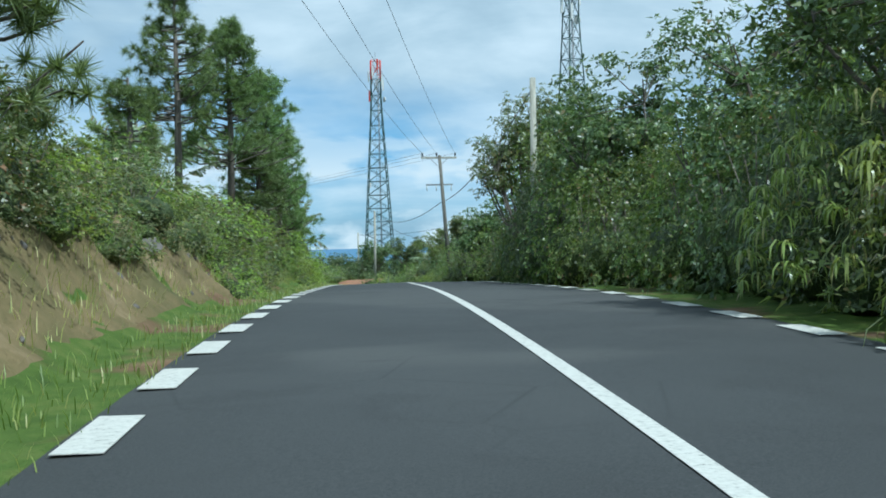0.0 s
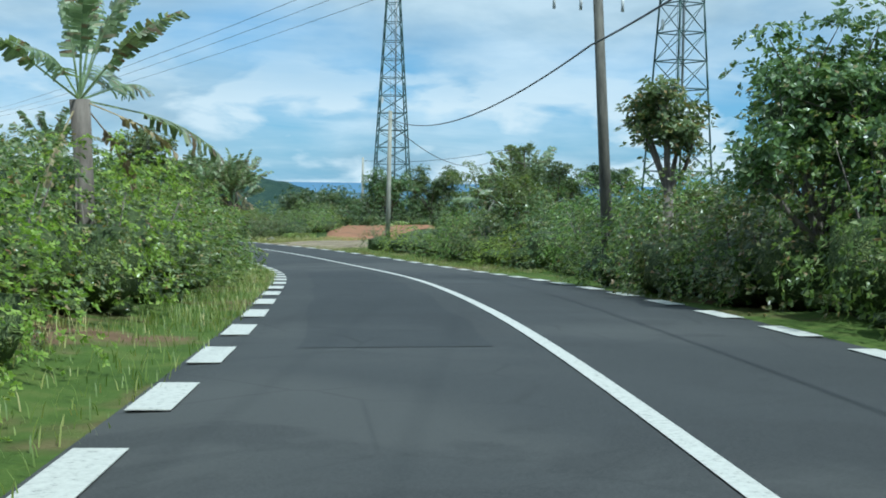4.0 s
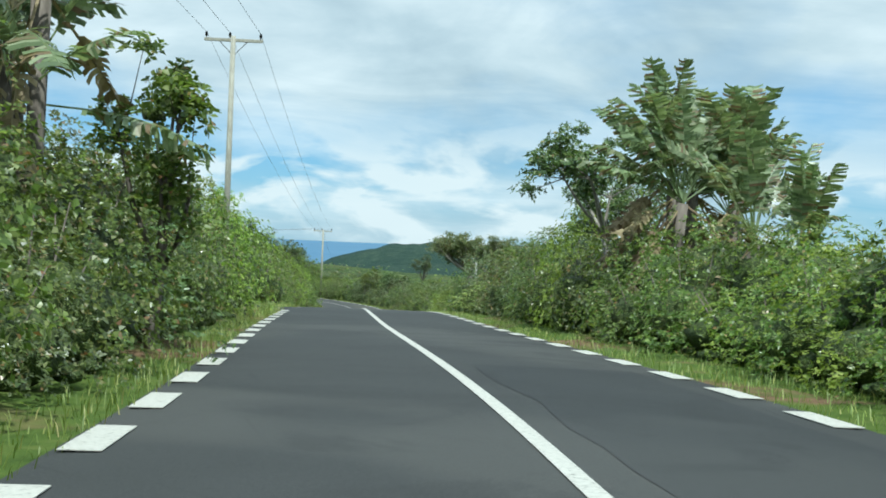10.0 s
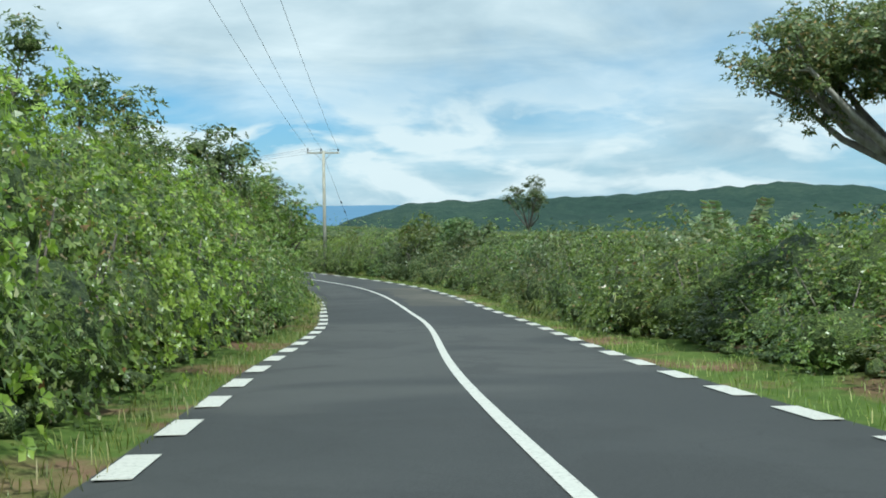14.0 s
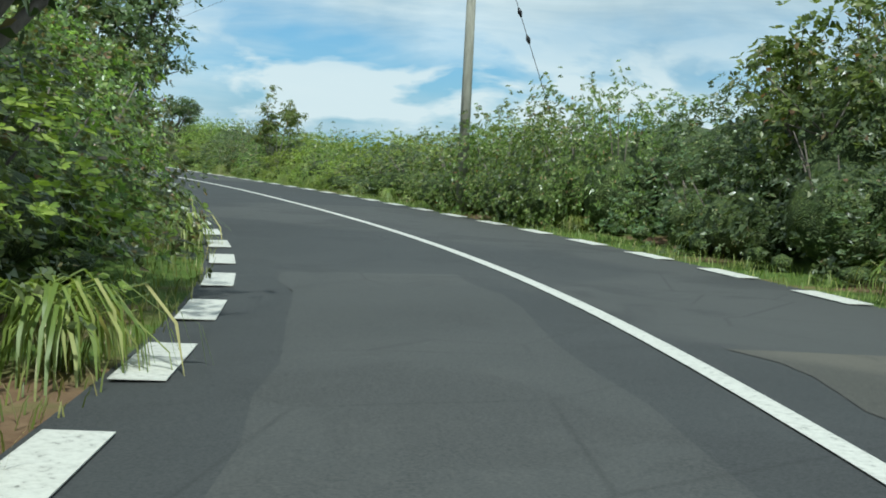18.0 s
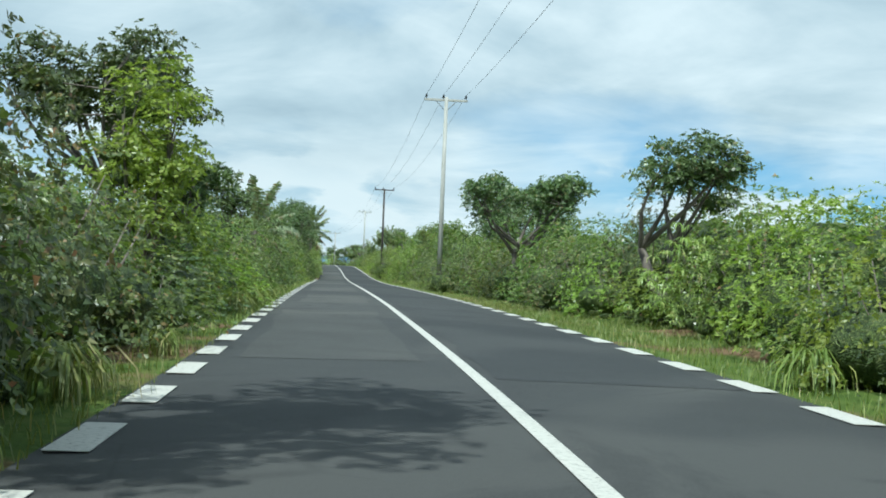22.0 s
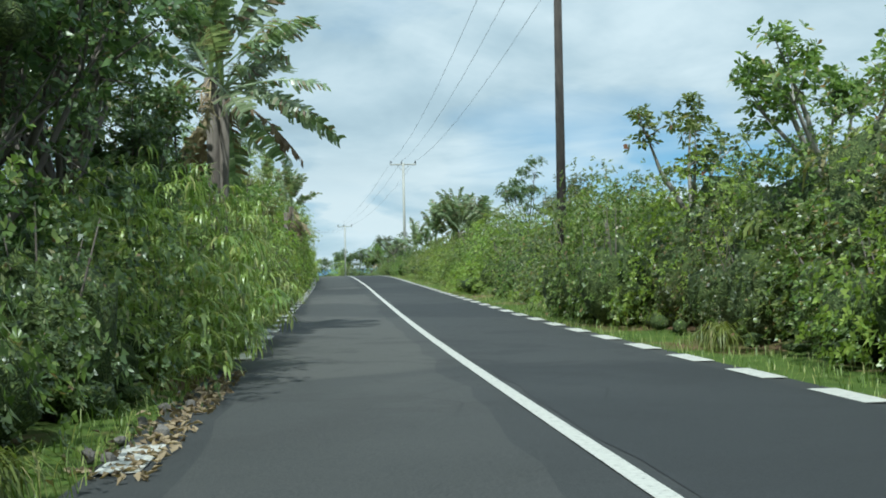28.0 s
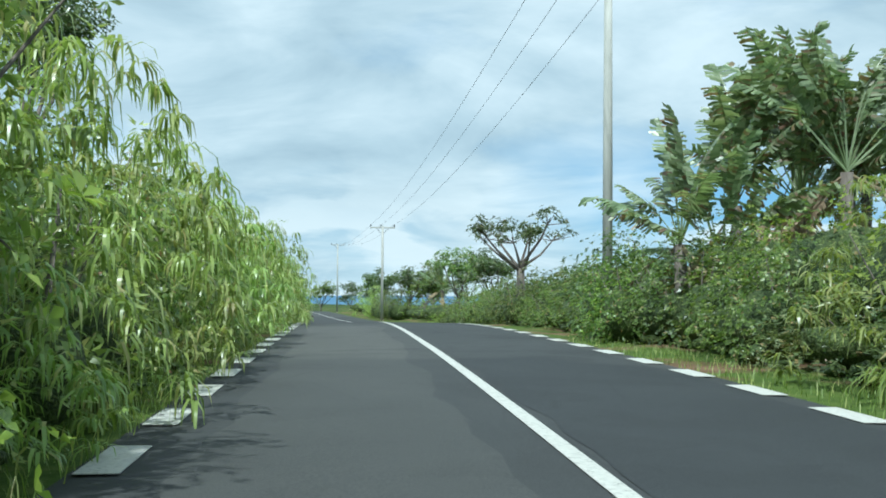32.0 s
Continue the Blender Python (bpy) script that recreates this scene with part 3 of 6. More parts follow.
def rosettes(centres, axes, length, width, rng, each=6, rise_by=0.55, plain=False):
    """Whorls of leaves that spread round the ends of twigs."""
    n = len(centres)
    axes = axes + rng.normal(0, 0.28, (n, 3))
    axes /= np.linalg.norm(axes, axis=1)[:, None] + 1e-9
    u = np.cross(axes, rng.normal(0, 1, (n, 3)))
    u /= np.linalg.norm(u, axis=1)[:, None] + 1e-9
    v = np.cross(axes, u)
    w = (np.arange(each) / each * 2 * math.pi)[None, :] + rng.uniform(-0.4, 0.4, (n, each))
    spoke = np.cos(w)[..., None] * u[:, None] + np.sin(w)[..., None] * v[:, None]
    lift = rise_by * rng.uniform(0.2, 1.6, (n, each))[..., None]
    way = spoke + lift * axes[:, None]
    way /= np.linalg.norm(way, axis=2)[..., None]
    side = np.cross(way, axes[:, None] + 0 * way)
    side /= np.linalg.norm(side, axis=2)[..., None] + 1e-9
    side += rng.normal(0, 0.25, side.shape)
    l = length * rng.uniform(0.65, 1.25, (n, each))[..., None]
    wd = width * rng.uniform(0.75, 1.2, (n, each))[..., None]
    base = centres[:, None] + way * 0.1 * l
    tip = centres[:, None] + way * l - (0, 0, 0.10) * l
    mid = centres[:, None] + way * 0.6 * l + axes[:, None] * wd * 0.12
    if plain:  # one triangle a leaf, for plants further back
        low = centres[:, None] + way * 0.3 * l
        verts = np.stack([low + side * wd * 0.46, tip, low - side * wd * 0.46], 2).reshape(-1, 3)
        return verts, np.arange(n * each * 3).reshape(-1, 3)
    verts = np.stack([base, mid + side * wd * 0.5, tip, mid - side * wd * 0.5], 2).reshape(-1, 3)
    k = np.arange(n * each)[:, None] * 4
    return verts, np.concatenate([k + (0, 1, 2), k + (0, 2, 3)], 1).reshape(-1, 3)


def hanging(centres, length, width, rng, tilt=0.62):
    """Long narrow leaves that rise a little from the twig, arch over and hang."""
    n = len(centres)
    w = rng.uniform(0, 2 * math.pi, n)
    out = np.stack([np.cos(w), np.sin(w), 0 * w], 1)
    side = np.stack([-np.sin(w), np.cos(w), 0 * w], 1) * (width / 2)
    l = (length * rng.uniform(0.6, 1.3, n))[:, None]
    t = (tilt * rng.uniform(0.55, 1.25, n))[:, None]
    up, down = np.array([0, 0, 1.0]), (rng.uniform(0.35, 0.85, n))[:, None]
    a = centres
    b = centres + out * l * t * 0.5 + up * l * 0.10
    c = centres + out * l * t * 0.95 - up * l * 0.22 * down
    d = centres + out * l * t * 1.12 - up * l * down
    verts = np.stack([a, b + side, b - side, c + side * 0.9, c - side * 0.9, d], 1).reshape(-1, 3)
    k = np.arange(n)[:, None] * 6
    return verts, np.concatenate([k + (0, 1, 2), k + (1, 3, 2), k + (3, 4, 2), k + (3, 5, 4)], 1).reshape(-1, 3)


def even_dome(rng, count, rx, ry, h, low=0.08):
    """Places spread evenly over a dome, a little uneven."""
    i = np.arange(count) + rng.uniform(-0.35, 0.35, count)
    z = low + (1 - low) * np.clip((i + 0.5) / count, 0, 1)
    w = i * 2.39996 + rng.uniform(0, 6.28)
    r = np.sqrt(np.clip(1 - (z * 0.98) ** 2.4, 0, 1))
    return np.stack([rx * r * np.cos(w), ry * r * np.sin(w), h * z], 1)


BALL = None


def lumps(places, sizes, rng):
    """Small uneven balls of inner foliage."""
    global BALL
    if BALL is None:
        bm = bmesh.new()
        bmesh.ops.create_icosphere(bm, subdivisions=1, radius=1.0)
        BALL = np.array([v.co[:] for v in bm.verts]), np.array([[v.index for v in f.verts] for f in bm.faces])
        bm.free()
    v, f = BALL
    n = len(places)
    shape = v[None] * rng.uniform(0.75, 1.2, (n, len(v)))[..., None] * np.asarray(sizes).reshape(n, 1, -1) + np.asarray(places)[:, None]
    return shape.reshape(-1, 3), (f[None] + (np.arange(n) * len(v))[:, None, None]).reshape(-1, 3)


def core(name, rng, rx, ry, h, shrink=0.80, fine=2):
    bm = bmesh.new()
    bmesh.ops.create_icosphere(bm, subdivisions=fine, radius=1.0)
    seed = rng.uniform(0, 99)
    for v in bm.verts:
        r = shrink * (1 + 0.22 * noise.noise(v.co * 2.3 + Vector((seed, 0, 0))) + 0.12 * noise.noise(v.co * 5.1 + Vector((0, seed, 0))))
        z = max(v.co.z * 0.46 + 0.44, 0.02)
        v.co = (v.co.x * rx * r, v.co.y * ry * r, z * h * r)
    me = bpy.data.meshes.new(name)
    bm.to_mesh(me)
    bm.free()
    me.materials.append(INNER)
    me.polygons.foreach_set("use_smooth", [True] * len(me.polygons))
    return me


def stems(rng, count, r, h, mat, thick=0.03):
    pieces = []
    for _ in range(count):
        w, q = rng.uniform(0, 6.28), rng.uniform(0.2, 0.75)
        top = np.array([math.cos(w) * r * q, math.sin(w) * r * q, h * rng.uniform(0.55, 0.85)])
        pieces.append(tube([(0.1 * math.cos(w), 0.1 * math.sin(w), -0.3), top * 0.5 + rng.normal(0, 0.08, 3), top], [thick, thick * 0.7, thick * 0.25], 5))
    return mesh_of("stem", *joined(pieces), mat, True)


STORE = (0, 0, -70)  # the first of each kind of shrub is made here and then set in its place
SHRUBS, BACK = {}, {}


def foliage(count, length, width, rx, ry, h, style, spikes, rng, bunches=46, each=6, plain=False, filled=0.0, high=False):
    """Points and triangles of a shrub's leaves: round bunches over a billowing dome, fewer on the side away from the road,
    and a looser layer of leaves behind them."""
    mids = even_dome(rng, bunches, rx, ry, h)
    seed = rng.uniform(0, 99)
    mids *= np.array([1 + 0.20 * noise.noise(Vector(m / (rx, ry, h)) * 1.9 + Vector((seed, 0, 0))) for m in mids])[:, None]
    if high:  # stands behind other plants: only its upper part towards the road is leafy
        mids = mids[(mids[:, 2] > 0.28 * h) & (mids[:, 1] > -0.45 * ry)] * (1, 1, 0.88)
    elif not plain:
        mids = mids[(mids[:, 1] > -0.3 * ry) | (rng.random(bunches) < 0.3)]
    bunches = len(mids)
    out = mids * (1 / rx**2, 1 / ry**2, 0.8 / h**2)
    out /= np.linalg.norm(out, axis=1)[:, None]
    mids += out * rng.uniform(-0.24, 0.08, (bunches, 1))
    size = rng.uniform(0.8, 1.3, bunches)
    n = count // each
    pick = rng.integers(0, bunches, n)
    ball = rng.normal(0, 1, (n, 3))
    ball /= np.linalg.norm(ball, axis=1)[:, None]
    ball[:, 2] = np.where(rng.random(n) < 0.75, np.abs(ball[:, 2]), ball[:, 2])
    ball = np.where((ball * out[pick]).sum(1)[:, None] < -0.25, -ball, ball)
    c = mids[pick] + ball * (size[pick] * rng.uniform(0.24, 0.36, n))[:, None] * (1, 1, 0.85)
    axes = ball * 0.9 + out[pick] * 0.35 + (0, 0, 0.55)
    for _ in range(spikes):  # twigs that stand out of the crown
        foot = mids[np.argsort(mids[:, 2])[-rng.integers(1, bunches // 3)]] + (0, 0, 0.2)
        some = rng.integers(0, n, 4)
        c[some] = foot + np.outer(np.linspace(0.2, 1, 4), (*rng.normal(0, 0.07, 2), rng.uniform(0.15, 0.38)))
        axes[some] = (0, 0, 1)
    some = rng.permutation(n)[: 0 if high else n * 2 // 10]  # low leaves that hide the shaded inside
    w = rng.uniform(-0.35, math.pi + 0.35, len(some))
    tall = rng.uniform(0.02, 0.52, len(some))
    far = rng.uniform(0.52, 0.80, len(some)) * (0.72 + 0.5 * tall)
    c[some] = np.stack([rx * far * np.cos(w), ry * far * np.sin(w), h * tall], 1)
    axes[some] = np.stack([np.cos(w), np.sin(w), rng.uniform(-0.1, 0.9, len(some))], 1)
    c[:, 2] = np.maximum(c[:, 2], 0.06)
    if style == "leaf":
        made = rosettes(c, axes, length, width, rng, each, plain=plain)
    else:
        heads = np.repeat(c + out[pick] * 0.1, each, 0)  # narrow leaves spring from the twig ends
        made = hanging(heads + rng.normal(0, 0.03, (len(heads), 3)), length, width, rng)
    if filled:
        k = int(count * filled) // 6
        pick = rng.integers(0, bunches, k)
        deep = mids[pick] * rng.uniform(0.72, 0.97, (k, 1)) + rng.normal(0, 0.13, (k, 3))
        deep[:, 2] = np.maximum(deep[:, 2], 0.08)
        v, t = rosettes(deep, out[pick] + (0, 0, 0.5), max(length * 0.5, 0.10) * 1.3, max(width, 0.05) * 1.45, rng, 6, plain=True)
        made = np.concatenate([made[0], v]), np.concatenate([made[1], t + len(made[0])])
    return made


def shrub_kind(kind, seed, mat, count, length, width, label, rx=1.55, h=2.6, style="leaf", spikes=0, bunches=64, each=6):
    """One shrub of a kind: stems, inner foliage and leaves, before it is scaled; and plainer ones for the rows behind."""
    rng = np.random.default_rng(seed)
    ry = rx * rng.uniform(0.85, 1.15)
    ob = thing(kind, label, "shrub", "roadside shrubs")
    part("stem", stems(rng, 5, rx, h, BARK), ob)
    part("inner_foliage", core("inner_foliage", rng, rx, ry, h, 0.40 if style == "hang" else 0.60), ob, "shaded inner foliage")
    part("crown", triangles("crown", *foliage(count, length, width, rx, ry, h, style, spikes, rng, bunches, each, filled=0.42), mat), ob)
    ob.location = STORE
    SHRUBS.setdefault(kind, []).append((ob, h))
    bodies = []
    for big, fine in ((0.84, 2), (0.62, 1)):
        inside = core("inner_foliage", rng, rx, ry, h, 0.40 if style == "hang" else big, fine)
        bodies.append((np.array([v.co[:] for v in inside.vertices]), np.array([p.vertices[:] for p in inside.polygons])))
        bpy.data.meshes.remove(inside)
    wider = 1.0 if style == "hang" else 1.25
    less = (0.5, 0.35, 0.10) if style == "hang" else (0.60, 0.22, 0.07)
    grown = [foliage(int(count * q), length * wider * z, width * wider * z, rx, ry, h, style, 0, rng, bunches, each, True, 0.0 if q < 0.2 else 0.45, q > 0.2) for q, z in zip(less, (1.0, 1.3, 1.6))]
    BACK.setdefault(kind, []).append((grown, bodies, mat, h))
    return ob


for seed in range(5):
    shrub_kind("broadleaf_shrub", 10 + seed, LEAF, 2340, 0.078, 0.046, "dense green broad-leaved shrub at the roadside", spikes=2 + seed // 2)
for seed in range(3):
    shrub_kind("dark_shrub", 30 + seed, LEAF_DARK, 2250, 0.078, 0.043, "dense dark green shrub at the roadside", spikes=2)
for seed in range(3):
    shrub_kind("olive_shrub", 40 + seed, LEAF_OLIVE, 2250, 0.078, 0.042, "olive green shrub with some dry brown leaves", spikes=2)
for seed in range(3):
    shrub_kind("lime_shrub", 50 + seed, LEAF_LIME, 2250, 0.084, 0.046, "bright yellow-green young shrub at the roadside", spikes=1)
for seed in range(3):
    shrub_kind("weeping_shrub", 60 + seed, LEAF_WILLOW, 1000, 0.42, 0.040, "light green shrub with long hanging narrow leaves", rx=1.7, h=3.8, style="hang", bunches=60, each=10)

# height of the growth over the road by station, on the left and on the right
HIGH_LEFT = [(-60, 4), (0, 3.2), (30, 3.0), (44, 3.4), (56, 2.2), (64, 2.4), (74, 2.8), (88, 2.4), (96, 2.2), (104, 2.9), (112, 3.4), (136, 3.3), (152, 3.5), (160, 4.2), (170, 3.9), (184, 3.8), (190, 4.8), (198, 4.3), (216, 4.6), (232, 5.0), (250, 4.7), (258, 3.6), (270, 4.2), (284, 4.2), (298, 4.1), (306, 4.4), (313, 5.2), (319, 4.8), (323, 3.4), (330, 2.8), (344, 2.6), (352, 3.5), (362, 3.4), (376, 3.0), (384, 3.2), (394, 4.2), (410, 5.0), (424, 4.4), (432, 2.9), (442, 3.1), (449, 3.7), (458, 4.6), (473, 4.3), (488, 4.8), (497, 4.6), (506, 3.9), (514, 3.2), (521, 3.0), (530, 3.4), (560, 3.8), (640, 4.5)]
HIGH_RIGHT = [(-60, 5), (0, 4.6), (32, 4.6), (42, 6.0), (50, 6.4), (55, 5.8), (58.5, 3.5), (62, 3.0), (68, 2.7), (76, 2.5), (82, 2.9), (88, 2.6), (96, 2.3), (104, 2.0), (111, 1.3), (122, 1.7), (129, 2.1), (144, 2.0), (152, 2.6), (161, 3.2), (168, 3.5), (175, 3.6), (186, 3.4), (194, 2.6), (208, 1.95), (216, 2.4), (226, 3.0), (250, 3.0), (258, 3.0), (265, 3.1), (270, 3.4), (276, 3.4), (281, 3.0), (289, 2.7), (297, 2.2), (306, 2.05), (328, 2.7), (336, 3.3), (352, 3.2), (362, 3.1), (377, 3.5), (392, 3.9), (402, 4.6), (416, 5.0), (426, 4.9), (434, 4.5), (440, 3.9), (458, 3.6), (466, 3.3), (474, 3.6), (480, 4.3), (485, 3.7), (490, 2.8), (497, 2.9), (506, 3.2), (514, 2.7), (524, 2.35), (546, 2.0), (570, 1.7), (640, 2.2)]
FRONT_LEFT = [(-60, -4.6), (62, -4.4), (66, -3.7), (86, -3.8), (90, -4.5), (97, -4.4), (102, -3.5), (170, -3.5), (176, -6.2), (190, -6.2), (195, -3.6), (420, -3.4), (428, -3.1), (640, -3.1)]
FRONT_RIGHT = [(-60, 3.8), (60, 3.7), (78, 3.8), (86, 4.5), (112, 4.6), (121, 4.8), (128, 4.1), (200, 4.2), (204, 4.6), (224, 4.4), (230, 3.6), (296, 3.5), (308, 3.6), (326, 3.7), (333, 5.0), (340, 4.9), (347, 4.1), (356, 4.2), (364, 4.2), (374, 4.3), (380, 3.9), (480, 3.9), (640, 3.9)]


def table(rows, s):
    return float(np.interp(s, [r[0] for r in rows], [r[1] for r in rows]))


def in_track(p):
    """Whether a place lies on the dirt track's clearing."""
    s, off, _ = level(p.x, p.y)
    if 107.5 < s < 122.5 and 0 < off < 5.4 or 119.5 < s < 123.2 and 0 < off < 9.5:
        return True
    rows = (112, 119, 129, 138.5, 148.5, 161)
    middle, half = np.interp(p.y, rows, (-9.6, -8.6, -8.8, -9.1, -9.4, -9.9)), np.interp(p.y, rows, (3.0, 2.0, 2.1, 2.5, 3.0, 3.4))
    return off > 2 and 111 < p.y < 164 and abs(p.x - middle) < half + 0.9


def kind_at(s, left, rng):
    r = rng.random()
    if left and s < 60:
        return "lime_shrub" if r < 0.35 else "olive_shrub" if r < 0.75 else "broadleaf_shrub"
    if left and 286 < s < 326 or left and 352 < s < 374:
        return "olive_shrub" if r < 0.32 else "dark_shrub" if r < 0.64 else "broadleaf_shrub"
    if left and (432 < s < 443 or 501 < s < 560):
        return "weeping_shrub" if r < 0.7 else "lime_shrub" if r < 0.8 else "broadleaf_shrub"
    if left and 412 < s < 433:
        return "dark_shrub" if r < 0.75 else "broadleaf_shrub"
    if left and 443 <= s < 480:
        return "lime_shrub" if r < 0.5 else "weeping_shrub" if r < 0.54 and s < 465 else "broadleaf_shrub" if r < 0.92 else "olive_shrub"
    if left and 480 <= s < 502:
        return "lime_shrub" if r < 0.4 else "broadleaf_shrub" if r < 0.9 else "olive_shrub"
    if left and 166 < s < 186:
        return "lime_shrub" if r < 0.45 else "broadleaf_shrub"
    if left and 228 < s < 262:
        return "olive_shrub" if r < 0.2 else "dark_shrub" if r < 0.35 else "broadleaf_shrub"
    if left and 334 < s < 352:
        return "lime_shrub" if r < 0.45 else "broadleaf_shrub"
    if not left and 296 < s < 310:
        return "weeping_shrub" if r < 0.12 else "lime_shrub" if r < 0.75 else "broadleaf_shrub"
    if not left and 228 < s < 276:
        return "dark_shrub" if r < 0.55 else "broadleaf_shrub" if r < 0.9 else "olive_shrub"
    if not left and 124 < s < 172:
        return "broadleaf_shrub" if r < 0.66 else "lime_shrub" if r < 0.86 else "olive_shrub"
    if not left and 452 < s < 500:
        return "lime_shrub" if r < 0.3 else "weeping_shrub" if r < 0.36 else "olive_shrub" if r < 0.5 else "broadleaf_shrub"
    if not left and s < 84:
        return "dark_shrub" if r < 0.25 else "broadleaf_shrub" if r < 0.82 else "olive_shrub"
    if not left and 345 < s < 370:
        return "olive_shrub" if r < 0.45 else "broadleaf_shrub"
    return "broadleaf_shrub" if r < 0.50 else "dark_shrub" if r < 0.71 else "olive_shrub" if r < 0.86 else "lime_shrub" if r < 0.98 or left and s < 400 else "weeping_shrub"


def set_shrub(kind, p, wide, tall, rng):
    s, off, _ = level(p.x, p.y)
    sunk = 0.35 if off < 0 and s < 62 else 0.05  # on the bank the shrubs stand in the slope
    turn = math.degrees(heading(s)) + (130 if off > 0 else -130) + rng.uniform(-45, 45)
    made = SHRUBS[kind]
    ob, h = made[rng.integers(0, len(made))]
    wide = max(wide, 0.62 * tall / h)
    m = pose(p.x, p.y, p.z - sunk, 0, 0, turn) @ Matrix.Diagonal((wide, wide, tall / h, 1))
    return copy_thing(ob, m)


def build_hedges():
    rng = np.random.default_rng(7)
    thickets = {}
    for left, highs, fronts in ((True, HIGH_LEFT, FRONT_LEFT), (False, HIGH_RIGHT, FRONT_RIGHT)):
        sign = -1 if left else 1
        for row, step in ((-1, 1.25), (0, 2.3), (1, 2.4), (2, 3.8), (3, 5.0), (4, 6.5), (5, 7.0), (6, 8.0), (7, 9.0)):
            s = -2.0
            while s < (560 if row < 1 else 680):
                s += step * rng.uniform(0.8, 1.2)
                high = table(highs, s)
                front = abs(table(fronts, s))
                if row == -1:  # low growth along the foot of the hedge
                    tall, wide = rng.uniform(0.45, 1.15), rng.uniform(0.28, 0.5)
                    off = front + 0.25 + 1.1 * wide + rng.uniform(-0.1, 0.4)
                elif row == 0:
                    tall = min(high * rng.uniform(0.42, 0.94), 3.3)
                    wide = rng.uniform(0.65, 1.15)
                    off = front + 1.4 * wide + rng.uniform(-0.1, 0.5)
                elif row == 1:
                    tall = min(high * rng.uniform(0.84, 1.06), 5.2)
                    wide = rng.uniform(0.9, 1.25)
                    off = front + 1.6 + 1.3 * wide
                else:
                    tall = min(high * rng.uniform(0.75, 0.98), 4.2)
                    wide = rng.uniform(1.2, 1.7) if row < 4 else rng.uniform(1.7, 2.4)
                    off = front + (6.0, 11.0, 18.0, 26.0, 35.0, 46.0)[row - 2] + rng.uniform(-2.5, 2.5)
                if left and s < 60 and row == 0:  # low growth on the bank
                    off = rng.uniform(5.3, 7.0) if s < 30 else rng.uniform(4.8, 6.4)
                    tall, wide = rng.uniform(0.9, 1.7) + rise(s, -off), rng.uniform(0.5, 0.85)
                p = spot(s, sign * off)
                if in_track(p):
                    continue
                kind = kind_at(s, left, rng)
                if row >= 0:
                    tall = max(tall - rise(s, sign * off), 0.7)
                if row == 0:
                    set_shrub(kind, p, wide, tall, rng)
                    continue
                made = BACK[kind]
                grown, bodies, mat, h = made[rng.integers(0, len(made))]
                tall /= h
                close = row in (1, 2) and s < 560 and (left or not 100 < s < 136)
                bunch = thickets.setdefault((left, int(s // 110)), {})
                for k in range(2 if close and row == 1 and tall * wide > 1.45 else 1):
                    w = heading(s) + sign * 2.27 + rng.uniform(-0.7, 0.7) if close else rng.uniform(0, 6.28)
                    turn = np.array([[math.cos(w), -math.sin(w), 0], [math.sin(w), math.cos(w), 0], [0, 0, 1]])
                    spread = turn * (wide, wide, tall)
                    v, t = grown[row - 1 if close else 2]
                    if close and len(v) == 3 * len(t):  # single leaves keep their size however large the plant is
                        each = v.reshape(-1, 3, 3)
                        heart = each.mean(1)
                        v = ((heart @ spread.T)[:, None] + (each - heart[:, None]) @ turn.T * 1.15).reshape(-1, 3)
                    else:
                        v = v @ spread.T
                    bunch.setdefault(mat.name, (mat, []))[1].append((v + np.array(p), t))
                    if k == 0:
                        body = bodies[0 if close else 1]
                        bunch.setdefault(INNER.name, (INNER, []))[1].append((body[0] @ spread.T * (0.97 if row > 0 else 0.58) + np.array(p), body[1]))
    for bunch in thickets.values():
        for m, pieces in bunch.values():
            starts = np.cumsum([0] + [len(v) for v, _ in pieces[:-1]])
            me = triangles("thicket", np.concatenate([v for v, _ in pieces]), np.concatenate([t + k for (_, t), k in zip(pieces, starts)]), m)
            tagged(new("thicket", me), "dense mixed green scrub behind the roadside shrubs", "thicket", kind="stuff")


